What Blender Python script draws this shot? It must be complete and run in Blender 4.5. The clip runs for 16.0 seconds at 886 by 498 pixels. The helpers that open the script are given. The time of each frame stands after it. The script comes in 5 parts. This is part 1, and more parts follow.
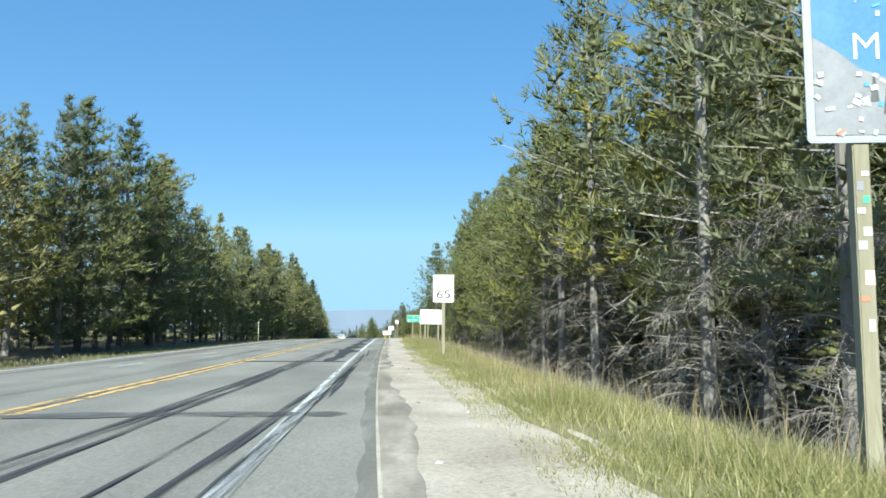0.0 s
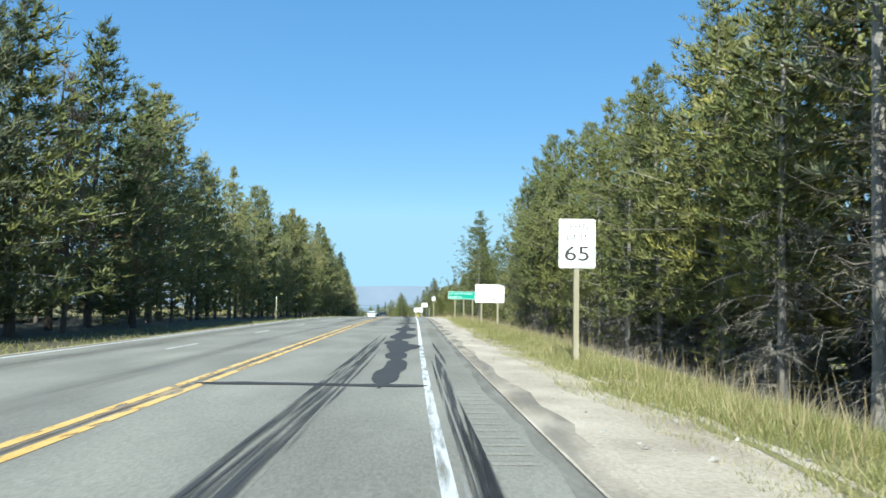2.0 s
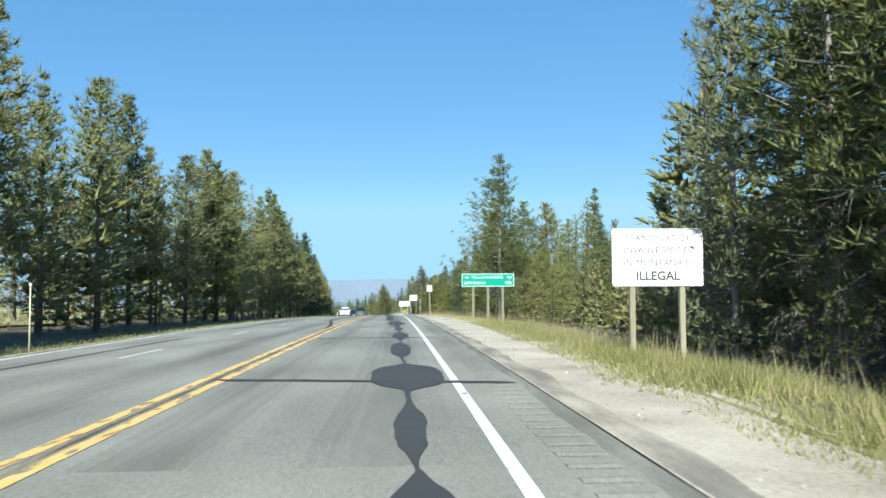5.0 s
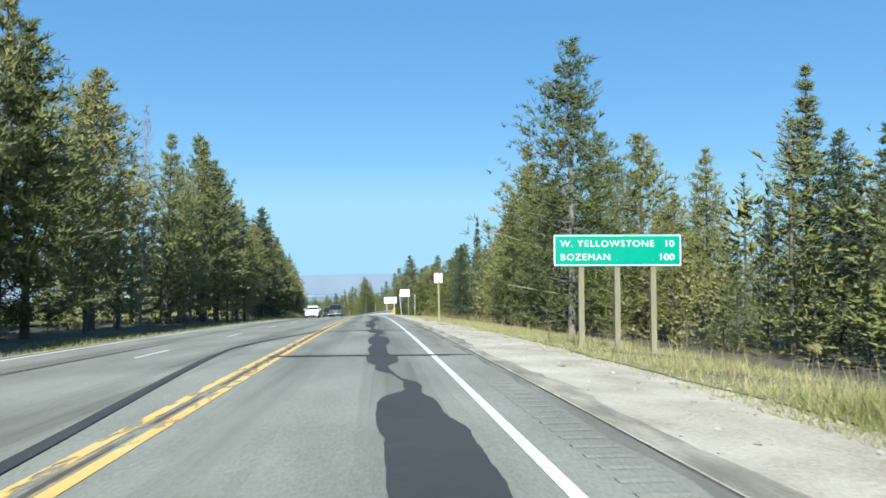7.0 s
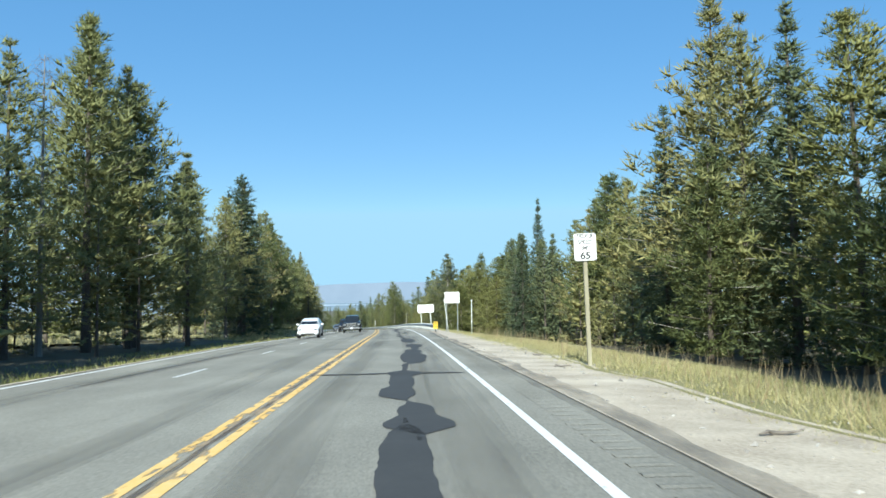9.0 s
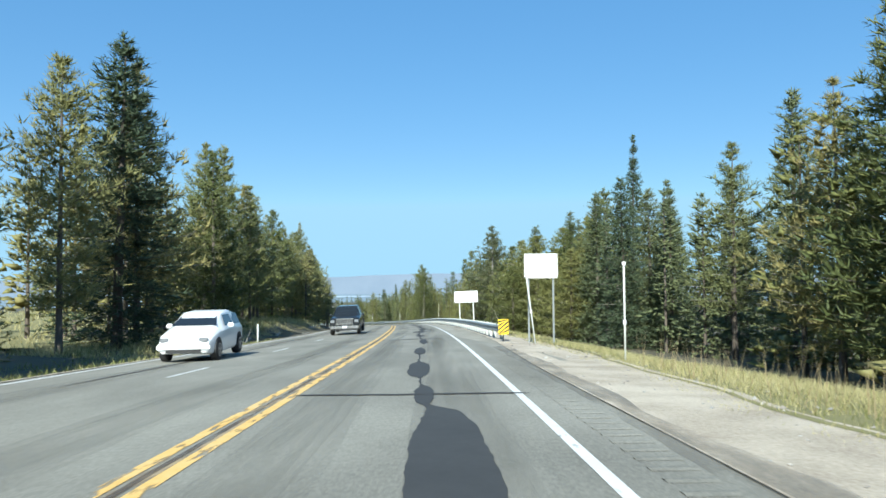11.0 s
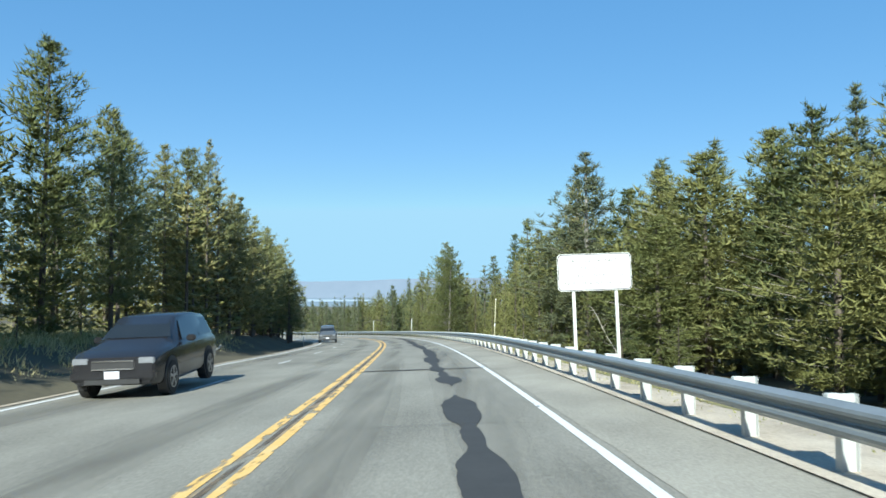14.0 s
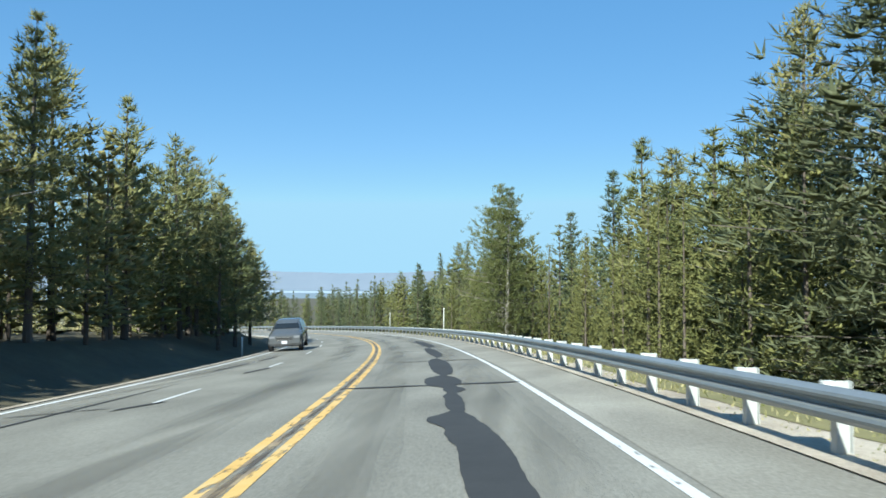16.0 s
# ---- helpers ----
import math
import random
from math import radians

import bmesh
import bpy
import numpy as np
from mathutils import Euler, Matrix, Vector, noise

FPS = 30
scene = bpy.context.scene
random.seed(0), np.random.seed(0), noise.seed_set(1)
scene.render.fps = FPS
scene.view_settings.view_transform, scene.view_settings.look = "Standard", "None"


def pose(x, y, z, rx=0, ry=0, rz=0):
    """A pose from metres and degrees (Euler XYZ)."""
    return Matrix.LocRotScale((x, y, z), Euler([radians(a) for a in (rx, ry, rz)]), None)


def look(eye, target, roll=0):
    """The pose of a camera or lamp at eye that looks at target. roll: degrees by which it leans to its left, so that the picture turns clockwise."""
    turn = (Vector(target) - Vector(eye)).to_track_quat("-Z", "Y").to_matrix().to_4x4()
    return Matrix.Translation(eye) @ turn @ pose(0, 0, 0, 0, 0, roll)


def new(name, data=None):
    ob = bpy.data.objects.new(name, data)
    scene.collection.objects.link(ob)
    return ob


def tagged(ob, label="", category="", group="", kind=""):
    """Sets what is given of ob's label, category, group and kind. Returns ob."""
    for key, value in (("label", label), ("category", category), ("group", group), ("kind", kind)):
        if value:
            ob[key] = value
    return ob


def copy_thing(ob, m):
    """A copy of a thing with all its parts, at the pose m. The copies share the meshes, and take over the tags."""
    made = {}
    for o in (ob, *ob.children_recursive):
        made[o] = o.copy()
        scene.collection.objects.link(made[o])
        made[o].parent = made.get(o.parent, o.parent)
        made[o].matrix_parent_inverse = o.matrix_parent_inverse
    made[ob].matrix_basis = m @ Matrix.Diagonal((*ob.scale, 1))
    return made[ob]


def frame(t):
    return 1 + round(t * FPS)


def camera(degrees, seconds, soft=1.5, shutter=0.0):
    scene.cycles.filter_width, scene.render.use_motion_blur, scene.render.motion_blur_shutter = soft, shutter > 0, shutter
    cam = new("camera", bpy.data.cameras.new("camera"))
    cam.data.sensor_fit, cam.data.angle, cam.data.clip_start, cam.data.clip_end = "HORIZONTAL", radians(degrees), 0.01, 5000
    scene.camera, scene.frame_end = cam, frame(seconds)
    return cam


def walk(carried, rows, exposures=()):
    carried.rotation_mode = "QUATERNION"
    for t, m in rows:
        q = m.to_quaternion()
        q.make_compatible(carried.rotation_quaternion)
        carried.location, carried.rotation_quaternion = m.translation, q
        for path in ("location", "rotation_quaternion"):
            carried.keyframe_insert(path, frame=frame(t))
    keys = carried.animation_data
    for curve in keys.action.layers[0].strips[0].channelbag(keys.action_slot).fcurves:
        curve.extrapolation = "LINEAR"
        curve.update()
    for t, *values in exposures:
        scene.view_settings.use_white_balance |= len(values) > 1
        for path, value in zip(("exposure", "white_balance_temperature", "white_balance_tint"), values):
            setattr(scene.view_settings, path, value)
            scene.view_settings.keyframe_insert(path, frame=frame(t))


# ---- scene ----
cam = camera(62.0, 16.0, soft=1.6, shutter=0.07)
PATH = [
    (0, (2.609, 3.780, -0.095), (2.713, 5.769, 0.087), 0.18),
    (0.5, (2.111, 6.210, -0.068), (2.178, 8.201, 0.110), -0.26),
    (1, (1.504, 9.708, -0.062), (1.549, 11.701, 0.095), -0.28),
    (1.5, (1.050, 13.405, -0.052), (1.086, 15.400, 0.079), 0.18),
    (2, (0.711, 17.835, -0.160), (0.743, 19.831, -0.041), 0.97),
    (2.5, (0.407, 22.275, -0.239), (0.437, 24.272, -0.122), 1.04),
    (3, (0.184, 27.926, -0.317), (0.215, 29.922, -0.195), 0.64),
    (3.5, (-0.008, 34.749, -0.429), (0.026, 36.745, -0.309), 0.00),
    (4, (-0.126, 41.741, -0.534), (-0.084, 43.737, -0.426), -0.33),
    (4.5, (-0.395, 48.753, -0.661), (-0.334, 50.749, -0.559), -0.37),
    (7, (-1.923, 89.695, -1.359), (-1.793, 91.688, -1.274), -0.11),
    (7.5, (-2.141, 97.851, -1.515), (-2.018, 99.845, -1.420), -0.38),
    (8, (-2.391, 106.370, -1.766), (-2.286, 108.365, -1.659), -0.67),
    (8.5, (-2.712, 115.596, -2.020), (-2.632, 117.591, -1.908), -0.75),
    (9, (-3.106, 124.432, -2.257), (-3.053, 126.428, -2.150), -0.67),
    (9.5, (-3.353, 133.287, -2.510), (-3.329, 135.285, -2.414), -0.33),
    (10, (-3.560, 142.182, -2.859), (-3.563, 144.180, -2.770), -0.01),
    (12.5, (-5.256, 189.407, -4.805), (-5.317, 191.404, -4.720), -0.97),
    (13, (-5.863, 198.389, -5.172), (-5.930, 200.386, -5.086), -0.79),
    (13.5, (-6.426, 208.336, -5.568), (-6.504, 210.332, -5.477), -0.39),
    (14, (-7.111, 217.935, -5.982), (-7.202, 219.931, -5.883), -0.04),
    (14.5, (-7.753, 227.451, -6.400), (-7.859, 229.445, -6.300), 0.01),
    (15, (-8.557, 236.871, -6.888), (-8.683, 238.864, -6.795), 0.08),
    (15.5, (-9.308, 245.590, -7.337), (-9.456, 247.583, -7.252), 0.27),
    (16, (-10.343, 255.518, -7.926), (-10.524, 257.508, -7.847), 0.24),
]
walk(cam, [(t, look(eye, target, roll)) for t, eye, target, roll in PATH], exposures=((0.0, 0.93, 5950.0, -3.0), (3.5, 0.93, 5950.0, -3.0), (7.0, 0.87, 5950.0, -3.0), (9.0, 0.87, 5950.0, -3.0), (16.0, 0.84, 5950.0, -3.0)))

# ---- world and sun ----
SUN = Vector((-0.11, -0.81, 0.58)).normalized()
world = bpy.data.worlds.new("sky")
scene.world = world
world.use_nodes = True
wn = world.node_tree.nodes
sky = wn.new("ShaderNodeTexSky")
sky.sky_type = "NISHITA"
sky.sun_disc = False
sky.sun_elevation = math.asin(SUN.z)
sky.sun_rotation = math.atan2(SUN.x, SUN.y)
sky.altitude = 2600
sky.air_density, sky.dust_density, sky.ozone_density = 1.0, 0.05, 2.5
wn["Background"].inputs["Strength"].default_value = 0.24
soft, rich = wn.new("ShaderNodeGamma"), wn.new("ShaderNodeHueSaturation")
soft.inputs["Gamma"].default_value = 0.4
rich.inputs["Saturation"].default_value = 2.01
rich.inputs["Hue"].default_value = 0.507
world.node_tree.links.new(sky.outputs["Color"], soft.inputs["Color"])
world.node_tree.links.new(soft.outputs["Color"], rich.inputs["Color"])
haze = wn.new("ShaderNodeMix")
haze.data_type, haze.blend_type = "RGBA", "DARKEN"
haze.inputs["Factor"].default_value = 1.0
for socket in haze.inputs:
    if socket.name == "A" and socket.type == "RGBA":
        world.node_tree.links.new(rich.outputs["Color"], socket)
    if socket.name == "B" and socket.type == "RGBA":
        socket.default_value = (1.09, 1.68, 2.2, 1)
for socket in haze.outputs:
    if socket.type == "RGBA":
        world.node_tree.links.new(socket, wn["Background"].inputs["Color"])
sun = new("sun", bpy.data.lights.new("sun", "SUN"))
sun.data.energy = 5.0
sun.data.angle = radians(0.55)
sun.data.color = (1.0, 0.935, 0.85)
sun.matrix_world = look(SUN * 50, (0, 0, 0))

# ---- helpers ----
rng = np.random.default_rng(7)


def mesh_of(name, verts, faces, smooth=False):
    me = bpy.data.meshes.new(name)
    me.from_pydata([tuple(map(float, v)) for v in verts], [], [tuple(map(int, q)) for q in faces])
    if smooth:
        me.shade_smooth()
    return me


def put(name, me, material, parent=None, label="", m=None):
    ob = new(name, me)
    if material and not me.materials:
        me.materials.append(material)
    if parent is not None:
        ob.parent = parent
    if m is not None:
        ob.matrix_basis = m
    if label:
        ob["label"] = label
    return ob


def part(name, bm, material, parent, label="", m=None, smooth=False):
    me = bpy.data.meshes.new(name)
    bm.to_mesh(me)
    bm.free()
    if smooth:
        me.shade_smooth()
    return put(name, me, material, parent, label, m)


def empty(name, m, label, category, group="", kind=""):
    ob = new(name)
    ob.empty_display_size = 0.2
    ob.matrix_basis = m
    return tagged(ob, label, category, group, kind)


def box_bm(sx, sy, sz, at=(0, 0, 0), bevel=0.0, bm=None):
    bm = bm or bmesh.new()
    made = bmesh.ops.create_cube(bm, size=1.0, matrix=Matrix.Translation(at) @ Matrix.Diagonal((sx, sy, sz, 1)))
    if bevel:
        edges = list({e for v in made["verts"] for e in v.link_edges})
        bmesh.ops.bevel(bm, geom=edges, offset=bevel, segments=2, affect="EDGES")
    return bm


def rod_bm(r0, r1, p0, p1, n=8, bm=None):
    bm = bm or bmesh.new()
    a, b = Vector(p0), Vector(p1)
    q = (b - a).to_track_quat("Z", "Y").to_matrix().to_4x4()
    bmesh.ops.create_cone(bm, cap_ends=True, segments=n, radius1=r0, radius2=r1, depth=(b - a).length,
                          matrix=Matrix.Translation((a + b) / 2) @ q)
    return bm


def smooth01(v, a, b):
    t = np.clip((np.asarray(v, float) - a) / (b - a), 0, 1)
    return t * t * (3 - 2 * t)


# ---- materials ----
def material(name, colours, rough=0.8, scale=4.0, fine=60.0, bump=0.2, metal=0.0, spread=0.5, object_var=0.0, island_var=0.0, stretch=None, bump_dist=0.02, mid=None):
    """Two scales of noise between colours, fine grain, relief."""
    mt = bpy.data.materials.new(name)
    mt.use_nodes = True
    nt = mt.node_tree
    n, l = nt.nodes, nt.links
    b = n["Principled BSDF"]
    b.inputs["Roughness"].default_value = rough
    b.inputs["Metallic"].default_value = metal
    co = n.new("ShaderNodeTexCoord")
    src = co.outputs["Object"]
    if stretch:
        mp = n.new("ShaderNodeMapping")
        mp.inputs["Scale"].default_value = stretch
        l.new(src, mp.inputs["Vector"])
        src = mp.outputs["Vector"]
    big, small = n.new("ShaderNodeTexNoise"), n.new("ShaderNodeTexNoise")
    for node, s in ((big, scale), (small, fine)):
        node.inputs["Scale"].default_value = s
        node.inputs["Detail"].default_value = 5
        l.new(src, node.inputs["Vector"])
    middle = n.new("ShaderNodeTexNoise")
    middle.inputs["Scale"].default_value = mid or math.sqrt(scale * fine)
    middle.inputs["Detail"].default_value = 3
    l.new(src, middle.inputs["Vector"])
    grain = n.new("ShaderNodeMath")
    grain.operation = "MULTIPLY_ADD"
    grain.inputs[1].default_value = 0.55
    l.new(middle.outputs["Fac"], grain.inputs[0])
    fine_part = n.new("ShaderNodeMath")
    fine_part.operation = "MULTIPLY"
    fine_part.inputs[1].default_value = 0.45
    l.new(small.outputs["Fac"], fine_part.inputs[0])
    l.new(fine_part.outputs[0], grain.inputs[2])
    mix = n.new("ShaderNodeMath")
    mix.operation = "MULTIPLY_ADD"
    mix.inputs[1].default_value = 0.55
    l.new(grain.outputs[0], mix.inputs[0])
    half = n.new("ShaderNodeMath")
    half.operation = "MULTIPLY"
    half.inputs[1].default_value = 0.45
    l.new(big.outputs["Fac"], half.inputs[0])
    l.new(half.outputs[0], mix.inputs[2])
    fac = mix.outputs[0]
    if object_var or island_var:
        oi, ge = n.new("ShaderNodeObjectInfo"), n.new("ShaderNodeNewGeometry")
        for out, k in ((oi.outputs["Random"], object_var), (ge.outputs["Random Per Island"], island_var)):
            if not k:
                continue
            c = n.new("ShaderNodeMath")
            c.operation = "MULTIPLY_ADD"
            c.inputs[1].default_value = k
            c.inputs[2].default_value = -k / 2
            l.new(out, c.inputs[0])
            a = n.new("ShaderNodeMath")
            a.operation = "ADD"
            l.new(c.outputs[0], a.inputs[0])
            l.new(fac, a.inputs[1])
            fac = a.outputs[0]
    ramp = n.new("ShaderNodeValToRGB")
    els = ramp.color_ramp.elements
    k = len(colours)
    for i, c in enumerate(colours):
        p = 0.5 + spread * (i / max(k - 1, 1) - 0.5)
        e = els[i] if i < 2 else els.new(p)
        e.position = p
        e.color = (*c, 1)
    l.new(fac, ramp.inputs["Fac"])
    l.new(ramp.outputs["Color"], b.inputs["Base Color"])
    if bump:
        bp = n.new("ShaderNodeBump")
        bp.inputs["Strength"].default_value = bump
        bp.inputs["Distance"].default_value = bump_dist
        l.new(fac, bp.inputs["Height"])
        l.new(bp.outputs["Normal"], b.inputs["Normal"])
    return mt


def leafy(name, colours, object_var=0.75, island_var=0.10, through_light=0.3):
    mt = material(name, colours, rough=0.55, scale=0.5, fine=3.0, bump=0, spread=0.9, object_var=object_var, island_var=island_var)
    nt = mt.node_tree
    n, l = nt.nodes, nt.links
    b = n["Principled BSDF"]
    b.inputs["Specular IOR Level"].default_value = 0.25
    tr, mx = n.new("ShaderNodeBsdfTranslucent"), n.new("ShaderNodeMixShader")
    l.new(b.inputs["Base Color"].links[0].from_socket, tr.inputs["Color"])
    mx.inputs[0].default_value = through_light
    l.new(b.outputs[0], mx.inputs[1])
    l.new(tr.outputs[0], mx.inputs[2])
    l.new(mx.outputs[0], n["Material Output"].inputs["Surface"])
    return mt


def patchy(mt, scale, low, high, stretch=(1, 1, 1)):
    """Lets the surface below show through worn gaps."""
    nt = mt.node_tree
    n, l = nt.nodes, nt.links
    co, mp, no, rp = n.new("ShaderNodeTexCoord"), n.new("ShaderNodeMapping"), n.new("ShaderNodeTexNoise"), n.new("ShaderNodeMapRange")
    mp.inputs["Scale"].default_value = stretch
    no.inputs["Scale"].default_value = scale
    no.inputs["Detail"].default_value = 6
    rp.inputs["From Min"].default_value, rp.inputs["From Max"].default_value = low, high
    l.new(co.outputs["Object"], mp.inputs["Vector"])
    l.new(mp.outputs["Vector"], no.inputs["Vector"])
    l.new(no.outputs["Fac"], rp.inputs["Value"])
    l.new(rp.outputs["Result"], n["Principled BSDF"].inputs["Alpha"])
    return mt


M = {}
M["asphalt"] = material("aged_asphalt", [(0.133, 0.126, 0.106), (0.233, 0.221, 0.186), (0.342, 0.324, 0.274)], 0.9, 0.5, 80, 0.7, spread=0.36, stretch=(1.3, 0.45, 1), mid=24)
M["chip"] = material("pale_chip_seal", [(0.173, 0.160, 0.132), (0.296, 0.276, 0.228), (0.428, 0.400, 0.335)], 0.95, 0.5, 80, 0.8, spread=0.34, stretch=(1.2, 0.7, 1), mid=24)
M["gravel"] = material("pale_gravel", [(0.28, 0.228, 0.17), (0.47, 0.40, 0.312), (0.64, 0.565, 0.455)], 0.95, 0.7, 70, 1.0, spread=0.30, bump_dist=0.04, mid=20)
M["edge_dirt"] = patchy(material("dirty_pavement_edge", [(0.17, 0.158, 0.135), (0.26, 0.24, 0.205)], 0.95, 1.2, 12, 0.6), 1.2, 0.30, 0.95, (2.0, 0.4, 1))
M["ground"] = material("forest_floor", [(0.045, 0.040, 0.026), (0.095, 0.082, 0.05), (0.15, 0.13, 0.07)], 0.95, 0.25, 5, 0.6, spread=0.6)
M["turf"] = material("dry_turf", [(0.14, 0.135, 0.05), (0.22, 0.20, 0.085), (0.30, 0.26, 0.12)], 0.95, 0.5, 9, 0.6, spread=0.6)
M["white_line"] = patchy(material("white_road_paint", [(0.62, 0.62, 0.6), (0.78, 0.78, 0.76)], 0.7, 2, 30, 0.1), 3.2, 0.24, 0.38, (3, 0.8, 1))
M["tan_wear"] = patchy(material("old_faded_paint", [(0.20, 0.15, 0.11), (0.34, 0.26, 0.17), (0.5, 0.38, 0.2)], 0.8, 1, 20, 0.1), 2.2, 0.44, 0.62, (3, 0.4, 1))
M["white_worn"] = patchy(material("worn_white_paint", [(0.45, 0.45, 0.43), (0.70, 0.70, 0.68)], 0.7, 2, 30, 0.1), 3.2, 0.28, 0.55, (4, 0.35, 1))
M["yellow_line"] = patchy(material("yellow_road_paint", [(0.60, 0.35, 0.09), (0.74, 0.47, 0.15), (0.72, 0.53, 0.27)], 0.7, 1.0, 30, 0.1, spread=0.4), 2.6, 0.36, 0.46, (3, 0.7, 1))
M["tar"] = material("crack_sealant", [(0.030, 0.030, 0.031), (0.054, 0.054, 0.054)], 0.85, 0.8, 20, 0.1)
M["joint"] = patchy(material("tarry_centre_joint", [(0.07, 0.058, 0.05), (0.14, 0.115, 0.095)], 0.9, 1.0, 20, 0.2), 1.8, 0.38, 0.68, (3, 0.4, 1))
M["wheel_path"] = patchy(material("polished_wheel_path", [(0.122, 0.117, 0.100), (0.194, 0.185, 0.158)], 0.75, 0.5, 60, 0.4, stretch=(1.3, 0.3, 1), mid=24), 0.9, 0.36, 2.8, (1.6, 0.05, 1))
M["skid"] = patchy(material("tyre_rubber_smear", [(0.035, 0.035, 0.036), (0.06, 0.06, 0.06)], 0.8, 1, 20, 0.1), 5.0, 0.36, 0.62, (3.0, 0.05, 1))
M["chalk"] = patchy(material("pale_scuff", [(0.32, 0.32, 0.31), (0.42, 0.42, 0.40)], 0.8, 1, 20, 0.1), 5.0, 0.40, 0.7, (3.0, 0.06, 1))
M["bark"] = material("pine_bark", [(0.05, 0.039, 0.03), (0.10, 0.08, 0.064), (0.17, 0.142, 0.117)], 0.95, 2.0, 22, 0.7, stretch=(1, 1, 0.25), object_var=0.3)
M["grey_bark"] = material("weathered_grey_bark", [(0.14, 0.125, 0.11), (0.23, 0.21, 0.185), (0.33, 0.305, 0.27)], 0.95, 2.0, 22, 0.6, stretch=(1, 1, 0.25), object_var=0.2)
M["twig"] = material("dry_twigs", [(0.10, 0.088, 0.074), (0.20, 0.175, 0.148), (0.34, 0.31, 0.27)], 0.95, 2.0, 20, 0.3, object_var=0.2, island_var=0.5)
M["needles"] = leafy("pine_needles", [(0.128, 0.148, 0.065), (0.231, 0.235, 0.094), (0.306, 0.261, 0.107)], through_light=0.22)
M["needles_light"] = leafy("sunny_pine_needles", [(0.074, 0.094, 0.037), (0.161, 0.175, 0.060), (0.249, 0.240, 0.084)], through_light=0.2)
M["needles_dark"] = leafy("spruce_needles", [(0.061, 0.086, 0.053), (0.113, 0.141, 0.070), (0.179, 0.190, 0.087)], through_light=0.2)
M["needles_grey"] = leafy("bare_grey_twigs", [(0.124, 0.112, 0.093), (0.198, 0.180, 0.155), (0.260, 0.242, 0.211)], through_light=0.1)
M["needles_pale"] = leafy("grey_green_needles", [(0.101, 0.118, 0.062), (0.196, 0.210, 0.115), (0.318, 0.315, 0.195)])
M["needles_yellow"] = leafy("yellow_green_needles", [(0.138, 0.144, 0.041), (0.275, 0.265, 0.066), (0.442, 0.394, 0.113)])
M["needles_rust"] = leafy("rusty_dead_needles", [(0.118, 0.074, 0.045), (0.200, 0.124, 0.067), (0.259, 0.174, 0.104)])
M["grass"] = leafy("roadside_grass", [(0.12, 0.145, 0.042), (0.27, 0.27, 0.095), (0.48, 0.43, 0.22)], object_var=0, island_var=0.55, through_light=0.4)
M["grass_dry"] = leafy("straw_grass", [(0.35, 0.31, 0.14), (0.52, 0.46, 0.24), (0.64, 0.58, 0.34)], object_var=0, island_var=0.55, through_light=0.4)
M["seed"] = leafy("grass_seed_heads", [(0.30, 0.23, 0.13), (0.42, 0.34, 0.2)], object_var=0, island_var=0.6)
M["galv"] = material("galvanised_steel", [(0.24, 0.26, 0.265), (0.34, 0.36, 0.365)], 0.42, 1.5, 30, 0.08, metal=0.35)
M["post_paint"] = material("pale_guard_post", [(0.55, 0.57, 0.55), (0.68, 0.69, 0.66)], 0.7, 3, 30, 0.15, object_var=0.3)
M["pole_cream"] = material("cream_snow_pole", [(0.50, 0.47, 0.30), (0.64, 0.60, 0.42)], 0.6, 3, 30, 0.1)
M["post_steel"] = material("pale_galvanised_post", [(0.42, 0.44, 0.43), (0.56, 0.57, 0.55)], 0.55, 3, 30, 0.1, metal=0.15, object_var=0.3)
M["wood"] = material("weathered_post_wood", [(0.17, 0.155, 0.10), (0.27, 0.245, 0.17), (0.35, 0.325, 0.24)], 0.9, 4, 40, 0.3, stretch=(1, 1, 0.12), object_var=0.3)
M["sign_white"] = material("white_sign_sheet", [(0.80, 0.80, 0.79), (0.88, 0.88, 0.87)], 0.45, 2, 30, 0.02)
M["sign_green"] = material("green_sign_sheet", [(0.0, 0.23, 0.15), (0.005, 0.28, 0.19)], 0.4, 2, 30, 0.02)
M["sign_black"] = material("black_sign_print", [(0.02, 0.02, 0.022), (0.035, 0.035, 0.038)], 0.5, 2, 30, 0)
M["marker_yellow"] = material("yellow_marker_sheet", [(0.75, 0.50, 0.02), (0.85, 0.58, 0.03)], 0.45, 2, 30, 0)
M["dead_wood"] = material("bleached_dead_wood", [(0.36, 0.33, 0.28), (0.5, 0.46, 0.4)], 0.9, 3, 25, 0.3)
M["rock"] = material("roadside_stones", [(0.22, 0.2, 0.18), (0.38, 0.36, 0.33)], 0.9, 2, 20, 0.3, island_var=0.6)
M["tyre"] = material("tyre_rubber", [(0.018, 0.018, 0.018), (0.03, 0.03, 0.03)], 0.85, 6, 40, 0.1)
M["rim"] = material("alloy_rim", [(0.4, 0.4, 0.41), (0.55, 0.55, 0.56)], 0.3, 6, 40, 0, metal=0.9)
M["tail_red"] = material("red_lamp_glass", [(0.30, 0.015, 0.012), (0.38, 0.02, 0.016)], 0.15, 6, 40, 0)
M["chrome"] = material("bright_chrome", [(0.6, 0.6, 0.61), (0.72, 0.72, 0.73)], 0.18, 6, 40, 0, metal=1.0)
M["black_trim"] = material("black_plastic_trim", [(0.02, 0.02, 0.021), (0.035, 0.035, 0.036)], 0.6, 6, 40, 0.05)
M["lamp"] = material("headlamp_lens", [(0.14, 0.15, 0.16), (0.24, 0.25, 0.27)], 0.1, 6, 40, 0)
